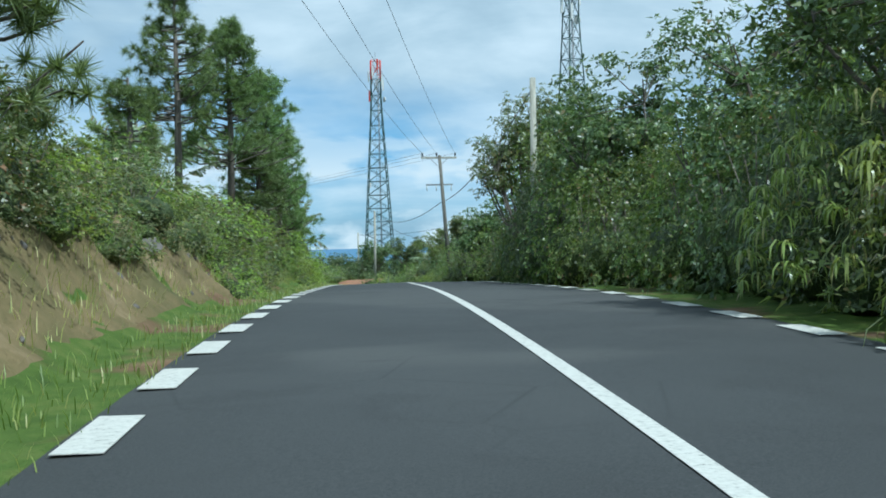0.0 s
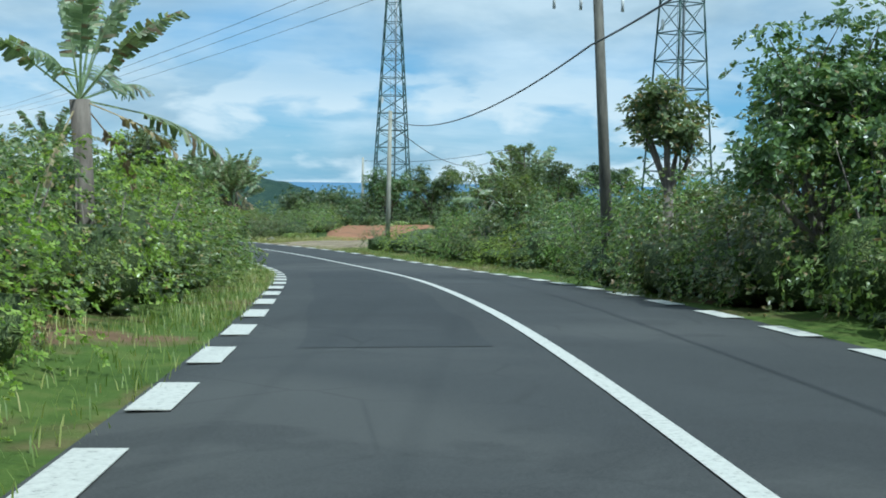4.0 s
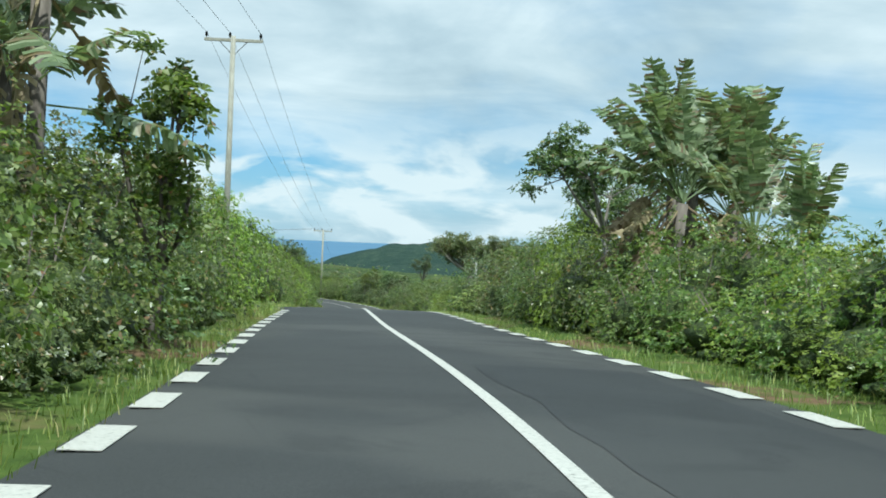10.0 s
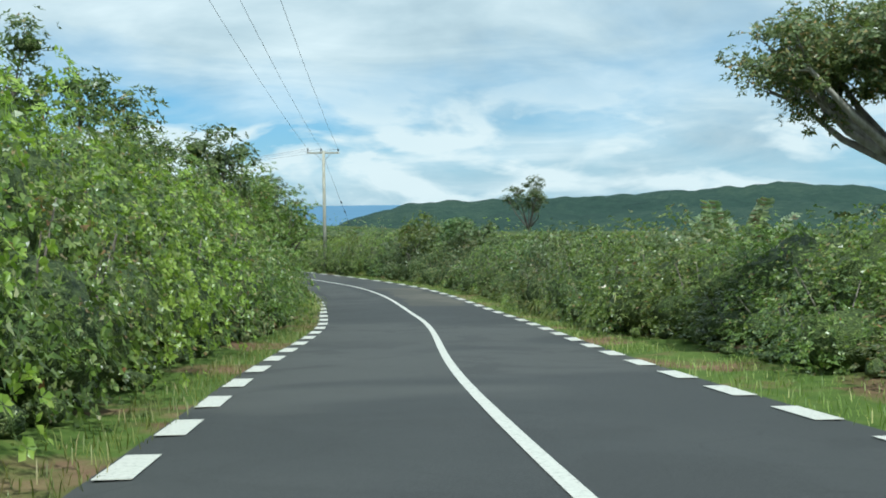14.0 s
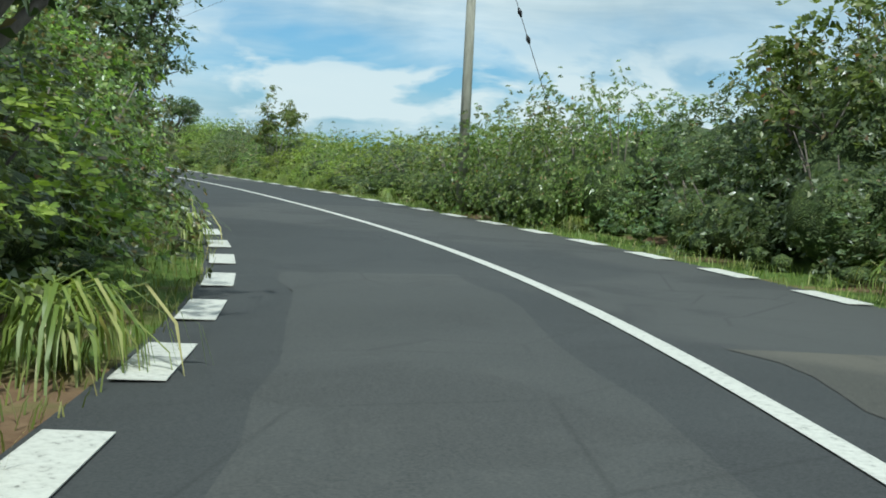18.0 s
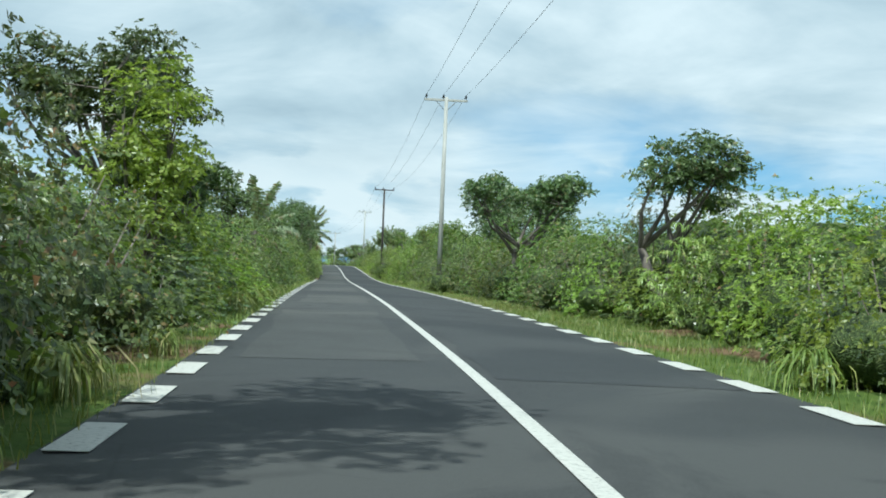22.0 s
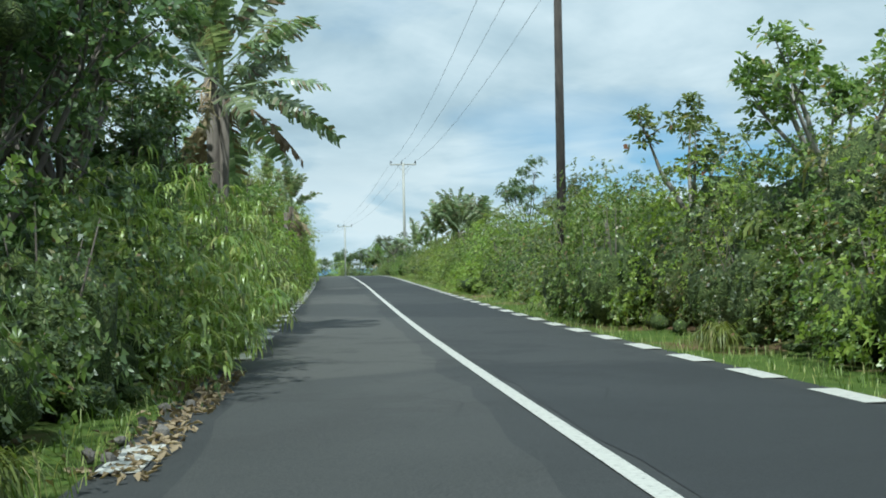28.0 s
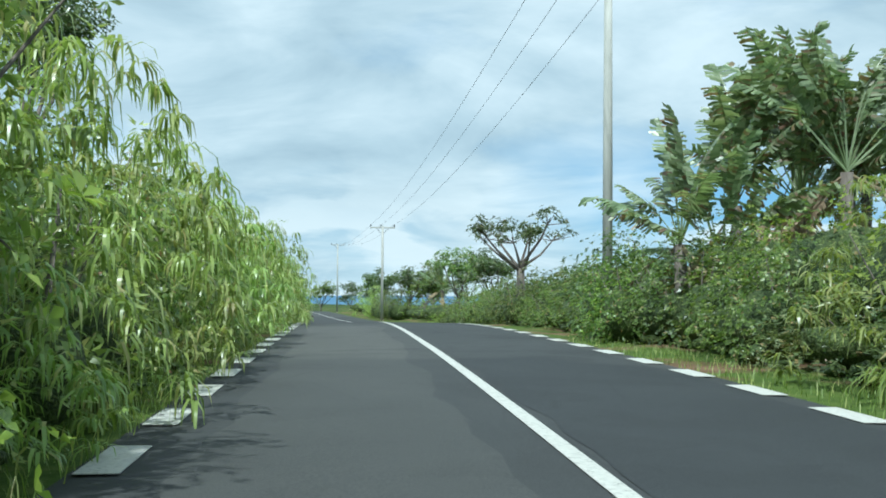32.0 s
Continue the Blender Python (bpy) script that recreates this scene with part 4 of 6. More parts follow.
build_hedges()
cover = np.random.default_rng(5)
for s, off, tall in ((29.0, 4.4, 2.7), (31.0, 4.2, 2.9), (33.0, 4.1, 3.1), (35.0, 4.1, 3.3), (36.8, 4.0, 3.4), (38.0, 4.1, 3.3), (41.0, 4.2, 3.4)):
    set_shrub("dark_shrub" if s > 34 else "broadleaf_shrub", spot(s, off), 0.8, tall, cover)
for s, off, tall in ((279.0, 4.3, 2.3), (281.0, 4.0, 2.2), (283.2, 4.2, 2.3), (285.2, 3.9, 2.0)):
    set_shrub("broadleaf_shrub", spot(s, off), 0.75, tall, cover)
for s, off, tall, kind in ((170.3, -4.5, 3.0, "lime_shrub"), (172.4, -4.8, 3.2, "broadleaf_shrub"), (174.4, -5.2, 3.0, "broadleaf_shrub"), (67.4, 4.3, 1.9, "broadleaf_shrub"), (69.2, 4.1, 2.1, "olive_shrub"), (70.6, 4.1, 2.2, "broadleaf_shrub"), (72.6, 4.3, 1.8, "dark_shrub"), (74.2, 4.2, 1.6, "broadleaf_shrub"), (280.2, 4.2, 1.9, "dark_shrub"), (373.6, 4.3, 1.9, "broadleaf_shrub"), (375.2, 4.2, 1.7, "olive_shrub"), (444.0, 4.3, 3.1, "broadleaf_shrub"), (446.2, 4.2, 3.3, "broadleaf_shrub"), (448.4, 4.1, 3.0, "olive_shrub"), (470.6, 4.5, 1.5, "lime_shrub"), (472.6, 4.4, 1.3, "lime_shrub"), (474.4, 4.5, 1.4, "lime_shrub"), (433.6, -4.3, 2.3, "weeping_shrub"), (436.0, -4.2, 2.6, "weeping_shrub"), (438.6, -4.2, 2.8, "weeping_shrub"), (441.2, -4.1, 2.8, "weeping_shrub"), (519.6, 4.6, 2.3, "broadleaf_shrub"), (521.6, 4.7, 2.4, "dark_shrub"), (36.0, 4.5, 4.4, "dark_shrub"), (37.6, 4.4, 4.2, "dark_shrub")):
    set_shrub(kind, spot(s, off), 0.8, tall, cover)
for k in range(70):  # low growth that covers the bank
    s, off = cover.uniform(2, 60), -cover.uniform(4.3, 6.0)
    if s < 24 and off > -5.0:
        continue
    set_shrub(("lime_shrub", "olive_shrub", "olive_shrub", "broadleaf_shrub")[k % 4], spot(s, off), cover.uniform(0.28, 0.5), cover.uniform(0.6, 1.1), cover)
for k, (x, y) in enumerate([(-13.4, 126.2), (-12.9, 128.4), (-12.7, 130.8), (-12.6, 133.2), (-12.5, 136.0), (-12.6, 139.0), (-12.7, 142.0), (-12.9, 145.5), (-13.1, 149.0), (-13.5, 153.0), (-15.6, 128.0), (-15.2, 131.2), (-15.0, 135.0)]):
    s, off, z = level(x, y)
    set_shrub("broadleaf_shrub" if k % 3 else "dark_shrub", Vector((x, y, z + rise(s, off))), 0.95, 1.75 + 0.1 * (k % 4), cover)
for k in range(13):
    set_shrub("dark_shrub", Vector((-15.5 + 2.0 * k, 154.0 + 1.2 * (k % 3), -7.0)), 1.3, 2.1 + 0.3 * (k % 4), cover)
for s, off, tall in ((310.0, -5.0, 4.2), (313.0, -5.2, 4.4), (316.0, -5.2, 4.4), (319.5, -5.4, 3.8)):
    set_shrub("broadleaf_shrub", spot(s, off), 1.0, tall, cover)
for s, off, tall in ((10.0, 4.9, 3.0), (12.5, 5.1, 3.3), (14.5, 4.8, 2.8)):
    set_shrub("weeping_shrub", spot(s, off), 0.8, tall, cover)


# ---- trees ----
def tree(label, s, off, height, crown, seed, mat=LEAF_DARK, flat=0.5, clear=0.45, count=2600, size=(0.150, 0.076), bark=BARK, lean=(0.0, 0.0), clumps=34, tight=0.30, base=None, name="tree", trunks=1, thick=0.13, full=0.85):
    """A tree with tapered trunk and limbs and a crown of leaf clumps. crown: its radius; flat: its height over its width; clear: where it begins."""
    rng = np.random.default_rng(seed)
    ob = thing(name, label, "tree")
    p = spot(s, off) if base is None else Vector(base)
    pieces, ends = [], []
    bottom = height * clear
    mid = np.array([lean[0] * height, lean[1] * height, (bottom + height) / 2])
    half = (height - bottom) / 2
    fork = np.array([lean[0] * bottom * 0.6, lean[1] * bottom * 0.6, bottom * 0.8])
    for t in range(trunks):
        w = rng.uniform(0, 6.28)
        foot = np.array([0.25 * t * math.cos(w), 0.25 * t * math.sin(w), -0.4])
        top = fork + (rng.normal(0, 0.35, 3) * (1, 1, 0.3) if t else 0)
        pieces.append(tube([foot, foot * 0.5 + top * 0.5 + rng.normal(0, 0.09, 3) * (1, 1, 0), top], [thick * 1.25, thick * 0.9, thick * 0.75], 7))
        for _ in range(max(4, clumps // (5 * trunks))):
            w, q = rng.uniform(0, 6.28), math.sqrt(rng.uniform(0.05, 1.0))
            rim = mid + (crown * q * math.cos(w), crown * q * math.sin(w), half * rng.uniform(-0.5, 0.75) * (1 - 0.4 * q * q))
            bend = top * 0.45 + rim * 0.55 + rng.normal(0, 0.12, 3) * crown * 0.4 - (0, 0, 0.12 * half)
            pieces.append(tube([top, bend, rim], [thick * 0.55, thick * 0.34, thick * 0.12], 5, False))
            for _ in range(5):
                tip = rim + rng.normal(0, 1, 3) * (crown * 0.24, crown * 0.24, half * 0.30)
                reach = (tip - mid) / (crown, crown, half)
                tip = mid + reach / max(np.linalg.norm(reach), 1.0) * (crown, crown, half)
                pieces.append(tube([bend * 0.35 + rim * 0.65, tip], [thick * 0.16, thick * 0.05], 4, False))
                ends.append(tip)
    part("trunk", mesh_of("trunk", *joined(pieces), bark, True), ob)
    ends = np.array(ends)
    flatten = np.clip((ends - mid) / (crown * 1.05, crown * 1.05, half * 1.02), -1.0, 1.0)
    over = np.maximum(np.linalg.norm(flatten, axis=1), 1.0)[:, None]
    ends = mid + (flatten / over) * (crown, crown, half)
    deep = np.flatnonzero(np.linalg.norm((ends - mid) / (crown, crown, half), axis=1) < 0.58)
    inside = rng.permutation(deep)[: int(len(deep) * full)]
    if len(inside):
        sizes = np.outer(rng.uniform(0.8, 1.3, len(inside)), (tight * 0.72, tight * 0.72, tight * 0.5))
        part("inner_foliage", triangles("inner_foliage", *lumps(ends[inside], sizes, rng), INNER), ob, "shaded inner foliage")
    n = int(count * 1.45) // 6
    pick = np.arange(n) % len(ends)
    ball = rng.normal(0, 1, (n, 3))
    ball /= np.linalg.norm(ball, axis=1)[:, None]
    ball[:, 2] = np.where(rng.random(n) < 0.7, np.abs(ball[:, 2]), ball[:, 2])
    c = ends[pick] + ball * tight * rng.uniform(0.4, 1.75, (n, 1)) * (1, 1, 0.7)
    away = base is not None or abs(off) >= 7.0 or s > 530  # trees that stay far from the road have plainer leaves
    v, t = rosettes(c, ball * 0.8 + (0, 0, 0.6), *(q * (1.1 if away else 1.0) for q in size), rng, plain=away)
    if full >= 0.5:  # a looser layer of leaves behind the outer ones
        k = int(count * 0.75) // 6
        pick = rng.integers(0, len(ends), k)
        deep = mid + (ends[pick] - mid) * rng.uniform(0.55, 0.95, (k, 1)) + rng.normal(0, tight * 0.55, (k, 3)) * (1, 1, 0.7)
        v2, t2 = rosettes(deep, (ends[pick] - mid) / crown + (0, 0, 0.5), size[0] * 1.05, size[1] * 1.2, rng, 6, plain=away or count < 6000)
        v, t = np.concatenate([v, v2]), np.concatenate([t, t2 + len(v)])
    part("crown", triangles("crown", v, t, mat), ob)
    ob.matrix_world = pose(p.x, p.y, p.z, 0, 0, 0)
    return ob


def pine(label, s, off, height, seed, low=0.3, reach=2.2, tufts=190, needles=34, long=0.30, base=None, thick=0.16):
    """A pine: a straight trunk, whorls of branches and round tufts of long needles."""
    rng = np.random.default_rng(seed)
    ob = thing("pine_tree", label, "tree")
    p = spot(s, off) if base is None else Vector(base)
    pieces = [tube([(0, 0, -0.4), (0.06, 0, height * 0.5), (0, 0.05, height)], [thick, thick * 0.65, 0.03], 8)]
    ends = []
    while len(ends) < tufts:
        u = rng.uniform(low, 1.0)
        w = rng.uniform(0, 6.28)
        r = reach * (1.05 - u) ** 0.6 * rng.uniform(0.5, 1.1)
        a = np.array([0, 0, height * u])
        tip = a + (math.cos(w) * r, math.sin(w) * r, r * rng.uniform(0.05, 0.5))
        bend = a * 0.5 + tip * 0.5 - (0, 0, 0.1 * r)
        pieces.append(tube([a, bend, tip], [0.035, 0.025, 0.012], 4, False))
        for _ in range(5):
            ends.append(bend + (tip - bend) * rng.uniform(0.2, 1.0) + rng.normal(0, 0.16, 3) * (1, 1, 0.8))
    part("trunk", mesh_of("trunk", *joined(pieces), BARK, True), ob)
    ends = np.array(ends)
    needles = int(needles * 1.7)
    n = len(ends) * needles
    c = np.repeat(ends, needles, 0)
    way = rng.normal(0, 1, (n, 3)) + (0, 0, 0.55)
    way /= np.linalg.norm(way, axis=1)[:, None]
    side = np.cross(way, rng.normal(0, 1, (n, 3)))
    side /= np.linalg.norm(side, axis=1)[:, None]
    l = long * rng.uniform(0.6, 1.15, (n, 1))
    verts = np.stack([c - side * 0.010, c + side * 0.010, c + way * l - (0, 0, 0.04)], 1).reshape(-1, 3)
    part("crown", triangles("crown", verts, np.arange(3 * n).reshape(-1, 3), NEEDLE), ob)
    ob.matrix_world = pose(p.x, p.y, p.z)
    return ob


def fan_leaf(seed, long=2.0, wide=0.44, torn=30, mat=FAN):
    """A long leaf on a stalk, its blade torn into many strips on both sides of the rib."""
    rng = np.random.default_rng(seed)
    verts, faces = [], []
    stalk = long * rng.uniform(0.45, 0.7)
    total = stalk + long
    bend = rng.uniform(0.25, 0.6)

    def rib(u):  # the stalk rises and the blade bends over
        return np.array([total * u - 0.10 * total * max(u - 0.6, 0) ** 2, 0, -bend * total * max(u - 0.4, 0) ** 2])

    rows = 10
    for i in range(rows + 1):
        q = rib(i / rows)
        w = 0.032 * (1 - 0.8 * i / rows) + 0.004
        verts += [q + (0, w, 0), q + (0, 0, w), q + (0, -w, 0)]
    for i in range(rows):
        for k in range(2):
            a = i * 3 + k
            faces.append((a, a + 1, a + 4, a + 3))
    edges = np.linspace(stalk / total, 1.0, torn + 1)
    for sign in (1, -1):
        fold = 0.4
        for i in range(torn):
            if rng.random() < 0.07:
                continue
            a, b = edges[i] - 0.004, edges[i + 1] + rng.uniform(-0.006, 0.006)
            m = (i + 0.5) / torn
            w = wide * (0.45 + 0.55 * math.sin(math.pi * min(0.10 + 0.82 * m, 1)) ** 0.6) * rng.uniform(0.7, 1.1)
            fold = min(max(fold + rng.normal(0, 0.34), 0.05), 1.35)  # how far the strip hangs
            pa, pb = rib(a), rib(b)
            k = len(verts)
            ca, sa = math.cos(fold * 0.7), math.sin(fold * 0.7)
            cb, sb = math.cos(min(fold * 1.5, 1.5)), math.sin(min(fold * 1.5, 1.5))
            lean = rng.uniform(0.0, 0.10)
            mid_a, mid_b = pa + (lean * 0.5, sign * w * 0.5 * ca, -w * 0.5 * sa + 0.03), pb + (lean * 0.5, sign * w * 0.5 * ca, -w * 0.5 * sa + 0.03)
            verts += [pa, pb, mid_b, mid_a, mid_b + (lean, sign * w * 0.5 * cb, -w * 0.5 * sb), mid_a + (lean, sign * w * 0.5 * cb, -w * 0.5 * sb * rng.uniform(0.8, 1.1))]
            faces += [(k, k + 1, k + 2, k + 3), (k + 3, k + 2, k + 4, k + 5)]
    return mesh_of("leaf", verts, faces, mat)


FAN_LEAVES = [fan_leaf(70 + i) for i in range(5)]
DRY_LEAVES = [fan_leaf(80 + i, 1.7, 0.28, 18, FAN_DRY) for i in range(2)]


def fan_palm(label, s, off, trunk, size, count, seed, fans=1, wide=0.5, base=None, name="traveller_palm", open_to=None, dry=3, splay=74, around=False):
    """A clump of palms with long torn leaves that spread in fans on short trunks."""
    rng = np.random.default_rng(seed)
    ob = thing(name, label, "palm")
    p = spot(s, off) if base is None else Vector(base)
    for j in range(fans):
        w = rng.uniform(0, 6.28)
        r = wide * math.sqrt(rng.uniform(0, 1)) if fans > 1 else 0
        foot = np.array([r * math.cos(w), r * math.sin(w), -0.3])
        tall = trunk * (rng.uniform(0.6, 1.18) if fans > 4 else rng.uniform(0.7, 1.15))
        top = foot + (rng.normal(0, 0.12), rng.normal(0, 0.12), tall + 0.3)
        pieces = tube([foot, (foot + top) / 2, top], [0.15, 0.12, 0.14], 8)
        part("trunk", mesh_of("trunk", *pieces, BARK, True), ob)
        plane = rng.uniform(0, math.pi) if open_to is None else open_to + rng.normal(0, 0.3)
        for i in range(count + dry):
            old = i >= count
            u = (i + 0.5) / count * 2 - 1 if not old else rng.uniform(-1, 1)
            tilt = splay * abs(u) ** 1.2 * rng.uniform(0.7, 1.12) + rng.uniform(0, 8) if not old else rng.uniform(110, 150)
            turn = rng.uniform(0, 360) if around else math.degrees(plane) + (0 if u > 0 else 180) + rng.normal(0, 16)
            scale = size * rng.uniform(0.8, 1.12) / 3.2
            q = part("leaf", (DRY_LEAVES if old else FAN_LEAVES)[rng.integers(0, 2 if old else 5)], ob, "dry hanging leaf" if old else "")
            q.matrix_basis = pose(*top, 0, 0, turn) @ pose(0, 0, 0, 0, -(90 - tilt), 0) @ pose(0, 0, 0, rng.normal(0, 35), 0, 0) @ Matrix.Scale(scale, 4)
    ob.matrix_world = pose(p.x, p.y, p.z)
    return ob


# first stretch: pines on the bank, dark trees opposite
pine("tall pine with an open crown and bare trunk", 41.1, -7.8, 8.8, 1, 0.40, 2.6, 520, 34)
pine("tall pine with clustered needles", 43.9, -6.4, 7.4, 2, 0.32, 2.8, 640, 34)
pine("tall pine with clustered needles", 48.5, -5.6, 6.6, 9, 0.2, 2.6, 640, 34)
fan_palm("ragged palm behind the pines", 47.0, -9.5, 2.6, 3.0, 11, 20, 2, 0.8)
pine("young pine with long soft needles", 35.0, -8.2, 4.2, 3, 0.1, 1.5, 240, 36)
pine("young pine with long soft needles", 13.5, -6.0, 4.4, 4, 0.1, 1.9, 420, 44, 0.34)
pine("young pine with long soft needles", 52.0, -5.4, 5.2, 5, 0.06, 2.1, 420, 36)
pine("young pine with long soft needles", 56.0, -5.4, 3.9, 6, 0.05, 1.5, 420, 36)
pine("young pine with long soft needles", 46.5, -5.7, 4.0, 7, 0.05, 1.5, 400, 36)
pine("slender young pine among shrubs", 97.0, 8.2, 4.3, 8, 0.15, 0.85, 130, 30, 0.26, thick=0.07)
tree("large dark green tree over the roadside", 46.0, 6.2, 7.0, 3.2, 11, LEAF_DARK, clear=0.2, count=7200, clumps=60, tight=0.45)
tree("wispy tall tree with fine olive leaves", 45.0, 4.3, 7.2, 1.8, 12, LEAF_OLIVE, clear=0.2, count=5200, size=(0.15, 0.05), clumps=70, tight=0.36)
tree("large dark green tree over the roadside", 33.0, 6.6, 6.3, 3.4, 13, LEAF_DARK, clear=0.2, count=7200, clumps=60, tight=0.45)
tree("dense broad-leaved tree by the road", 24.0, 7.0, 6.3, 3.4, 14, LEAF_DARK, clear=0.15, count=7200, clumps=60, tight=0.45)
tree("dense broad-leaved tree by the road", 14.0, 7.2, 6.6, 3.6, 15, LEAF_DARK, clear=0.15, count=7200, clumps=60, tight=0.45)
tree("large dark green tree over the roadside", 52.5, 6.4, 7.2, 2.9, 9, LEAF, clear=0.15, count=7200, clumps=60, tight=0.42)
tree("dense broad-leaved tree by the road", 40.5, 6.0, 6.4, 2.6, 10, LEAF, clear=0.12, count=7200, clumps=60, tight=0.42)
tree("small round-topped tree beside the pole", 72.0, 4.5, 4.0, 0.75, 16, LEAF_OLIVE, clear=0.6, count=2400, size=(0.12, 0.06), clumps=34, tight=0.24)
tree("rounded dark green tree above the shrubs", 65.5, 4.9, 4.1, 1.6, 17, LEAF_DARK, clear=0.25, count=7600, size=(0.12, 0.06), clumps=64, tight=0.34)
tree("spreading tree among the shrubs", 72.0, 7.6, 4.2, 1.8, 18, LEAF_DARK, clear=0.35, count=2000, clumps=30)
fan_palm("wind-torn palm with dark drooping leaves", 65.5, -5.2, 2.7, 2.0, 13, 21, 1, around=True, splay=95)
tree("broad-leaved tree above the hedge", 100.0, 10.9, 4.3, 1.8, 22, LEAF_DARK, clear=0.4, count=2600, clumps=36)
fan_palm("ragged palm above the shrubs", 102.8, 10.2, 2.4, 2.4, 12, 23, 2, 0.5)
tree("dense shrubby tree above the hedge", 95.0, 7.5, 3.1, 1.7, 27, LEAF, clear=0.2, count=2400, clumps=36, tight=0.36)
for k, (x, y, tall, wide) in enumerate([(-8.0, 155.5, 5.5, 2.6), (-4.6, 157.0, 5.7, 2.7), (0.6, 158.5, 5.0, 2.5), (6.0, 160.0, 5.2, 2.6), (12.0, 166.0, 6.0, 3.0)]):
    tree("dark spreading umbrella-shaped tree near the tower", 160, 40, tall, wide, 24 + 100 * k, LEAF_DARK, clear=0.34, count=6500, clumps=60, base=(x, y, -6.9), tight=0.40, trunks=2, size=(0.20, 0.10), full=1.0)
for k, (x, y) in enumerate([(-17.0, 160.0), (-13.5, 163.5), (-10.0, 165.0), (-6.5, 163.0), (-3.0, 162.0), (1.0, 164.0), (5.0, 166.0), (9.5, 164.0)]):
    tree("dense dark tree behind the clearing", 160, 42, 3.7, 2.5, 26 + 100 * k, LEAF_DARK, clear=0.05, count=3000, clumps=60, base=(x, y, -7.1), tight=0.55, size=(0.22, 0.11), full=1.0)
tree("spreading tree with pale branches behind the shrubs", 122, 18, 5.1, 2.7, 28, LEAF, clear=0.35, count=3800, clumps=44, base=(-0.6, 130.0, -6.0), tight=0.34, trunks=2, bark=BARK_PALE)
tree("light green tree at the back of the lay-by", 187.5, -7.6, 5.0, 1.7, 46, LEAF_LIME, clear=0.08, count=8000, clumps=70, tight=0.38)
tree("light green tree at the back of the lay-by", 191.5, -7.2, 5.0, 1.7, 48, LEAF_LIME, clear=0.08, count=8000, clumps=70, tight=0.38)
tree("broad rounded tree above the scrub", 272.0, 6.4, 3.6, 1.8, 49, LEAF, clear=0.12, count=3800, clumps=48, tight=0.38)

# second stretch: clumps of traveller palms and low scrub
fan_palm("large clump of traveller palms with torn leaves", 146.1, 9.2, 2.7, 3.3, 13, 31, 14, 2.4, dry=5, splay=62)
fan_palm("clump of traveller palms with torn leaves", 163.3, 7.8, 3.4, 2.9, 13, 32, 6, 1.1, dry=5, splay=72)
fan_palm("young traveller palm beside the clump", 157.0, 7.4, 1.7, 2.3, 11, 33, 2, 0.8, dry=2)
fan_palm("tall ragged palms above the hedge", 151.5, -7.0, 4.7, 3.0, 15, 34, 4, 1.0, dry=3, splay=85)
fan_palm("ragged palm with hanging torn leaves above the hedge", 151.0, -5.6, 4.4, 2.7, 14, 334, 2, 0.5, dry=5, splay=100, around=True)
tree("dark tree behind the ragged palms", 151.5, -7.4, 7.0, 1.9, 134, LEAF_OLIVE, clear=0.3, count=4200, clumps=44, tight=0.38)
fan_palm("tall ragged palms above the hedge", 128.0, -7.4, 4.2, 3.0, 12, 35, 2, 0.9, dry=3)
tree("tree with clustered leaves above the hedge", 130.0, -5.8, 4.8, 1.6, 36, LEAF_DARK, clear=0.4, count=1800, clumps=26)
tree("tree with reddish-brown young leaves over the hedge", 106.5, -6.3, 5.2, 1.5, 230, LEAF_OLIVE, clear=0.3, count=4200, clumps=48, tight=0.32)
tree("dense leafy tree at the roadside", 110.0, -5.4, 3.9, 1.4, 231, LEAF, clear=0.1, count=6000, size=(0.12, 0.06), clumps=60, tight=0.34)
tree("tree with clustered leaves above the hedge", 118.0, -6.4, 4.2, 1.6, 30, LEAF_DARK, clear=0.4, count=1800, clumps=26)
tree("slender leafy young tree in the hedge", 152.5, -4.1, 4.7, 0.9, 37, LEAF, clear=0.3, count=2200, size=(0.15, 0.075), clumps=34, tight=0.22, full=0.3)
tree("twisted open tree with clustered leaves", 167.0, 6.6, 5.4, 2.2, 38, LEAF_DARK, clear=0.56, count=5000, size=(0.14, 0.07), bark=BARK_PALE, clumps=34, tight=0.28, trunks=1, full=0.3, lean=(-0.22, -0.12))
tree("leafy tree behind the hedge", 178.0, 9.0, 5.4, 2.0, 138, LEAF, clear=0.25, count=4200, clumps=44, tight=0.36)
tree("round-topped tree above the hedge", 196.0, 8.6, 3.5, 1.3, 39, LEAF, clear=0.35, count=4200, size=(0.13, 0.065), clumps=40, tight=0.32)
tree("twisted pale-stemmed small tree above the hedge", 200.0, 6.8, 3.2, 1.2, 139, LEAF_OLIVE, clear=0.6, count=900, size=(0.12, 0.06), clumps=16, tight=0.18, bark=BARK_PALE, full=0.3, thick=0.07)
tree("twisted small tree above the hedge", 168.5, 7.4, 4.4, 1.7, 29, LEAF_DARK, clear=0.4, count=1300, clumps=18, tight=0.26, trunks=2, full=0.3)
tree("umbrella-shaped tree with pale twisted trunks", 221.0, 8.6, 6.0, 2.0, 40, LEAF_OLIVE, clear=0.60, count=15000, size=(0.105, 0.055), bark=BARK_PALE, clumps=100, tight=0.27, trunks=2, thick=0.19, lean=(-0.24, -0.13), full=1.0)
tree("umbrella-shaped tree with pale twisted trunks", 221.4, 8.9, 5.8, 1.9, 41, LEAF_OLIVE, clear=0.58, count=11000, size=(0.105, 0.055), bark=BARK_PALE, clumps=70, tight=0.27, trunks=3, thick=0.17, lean=(0.15, 0.08), full=0.8)
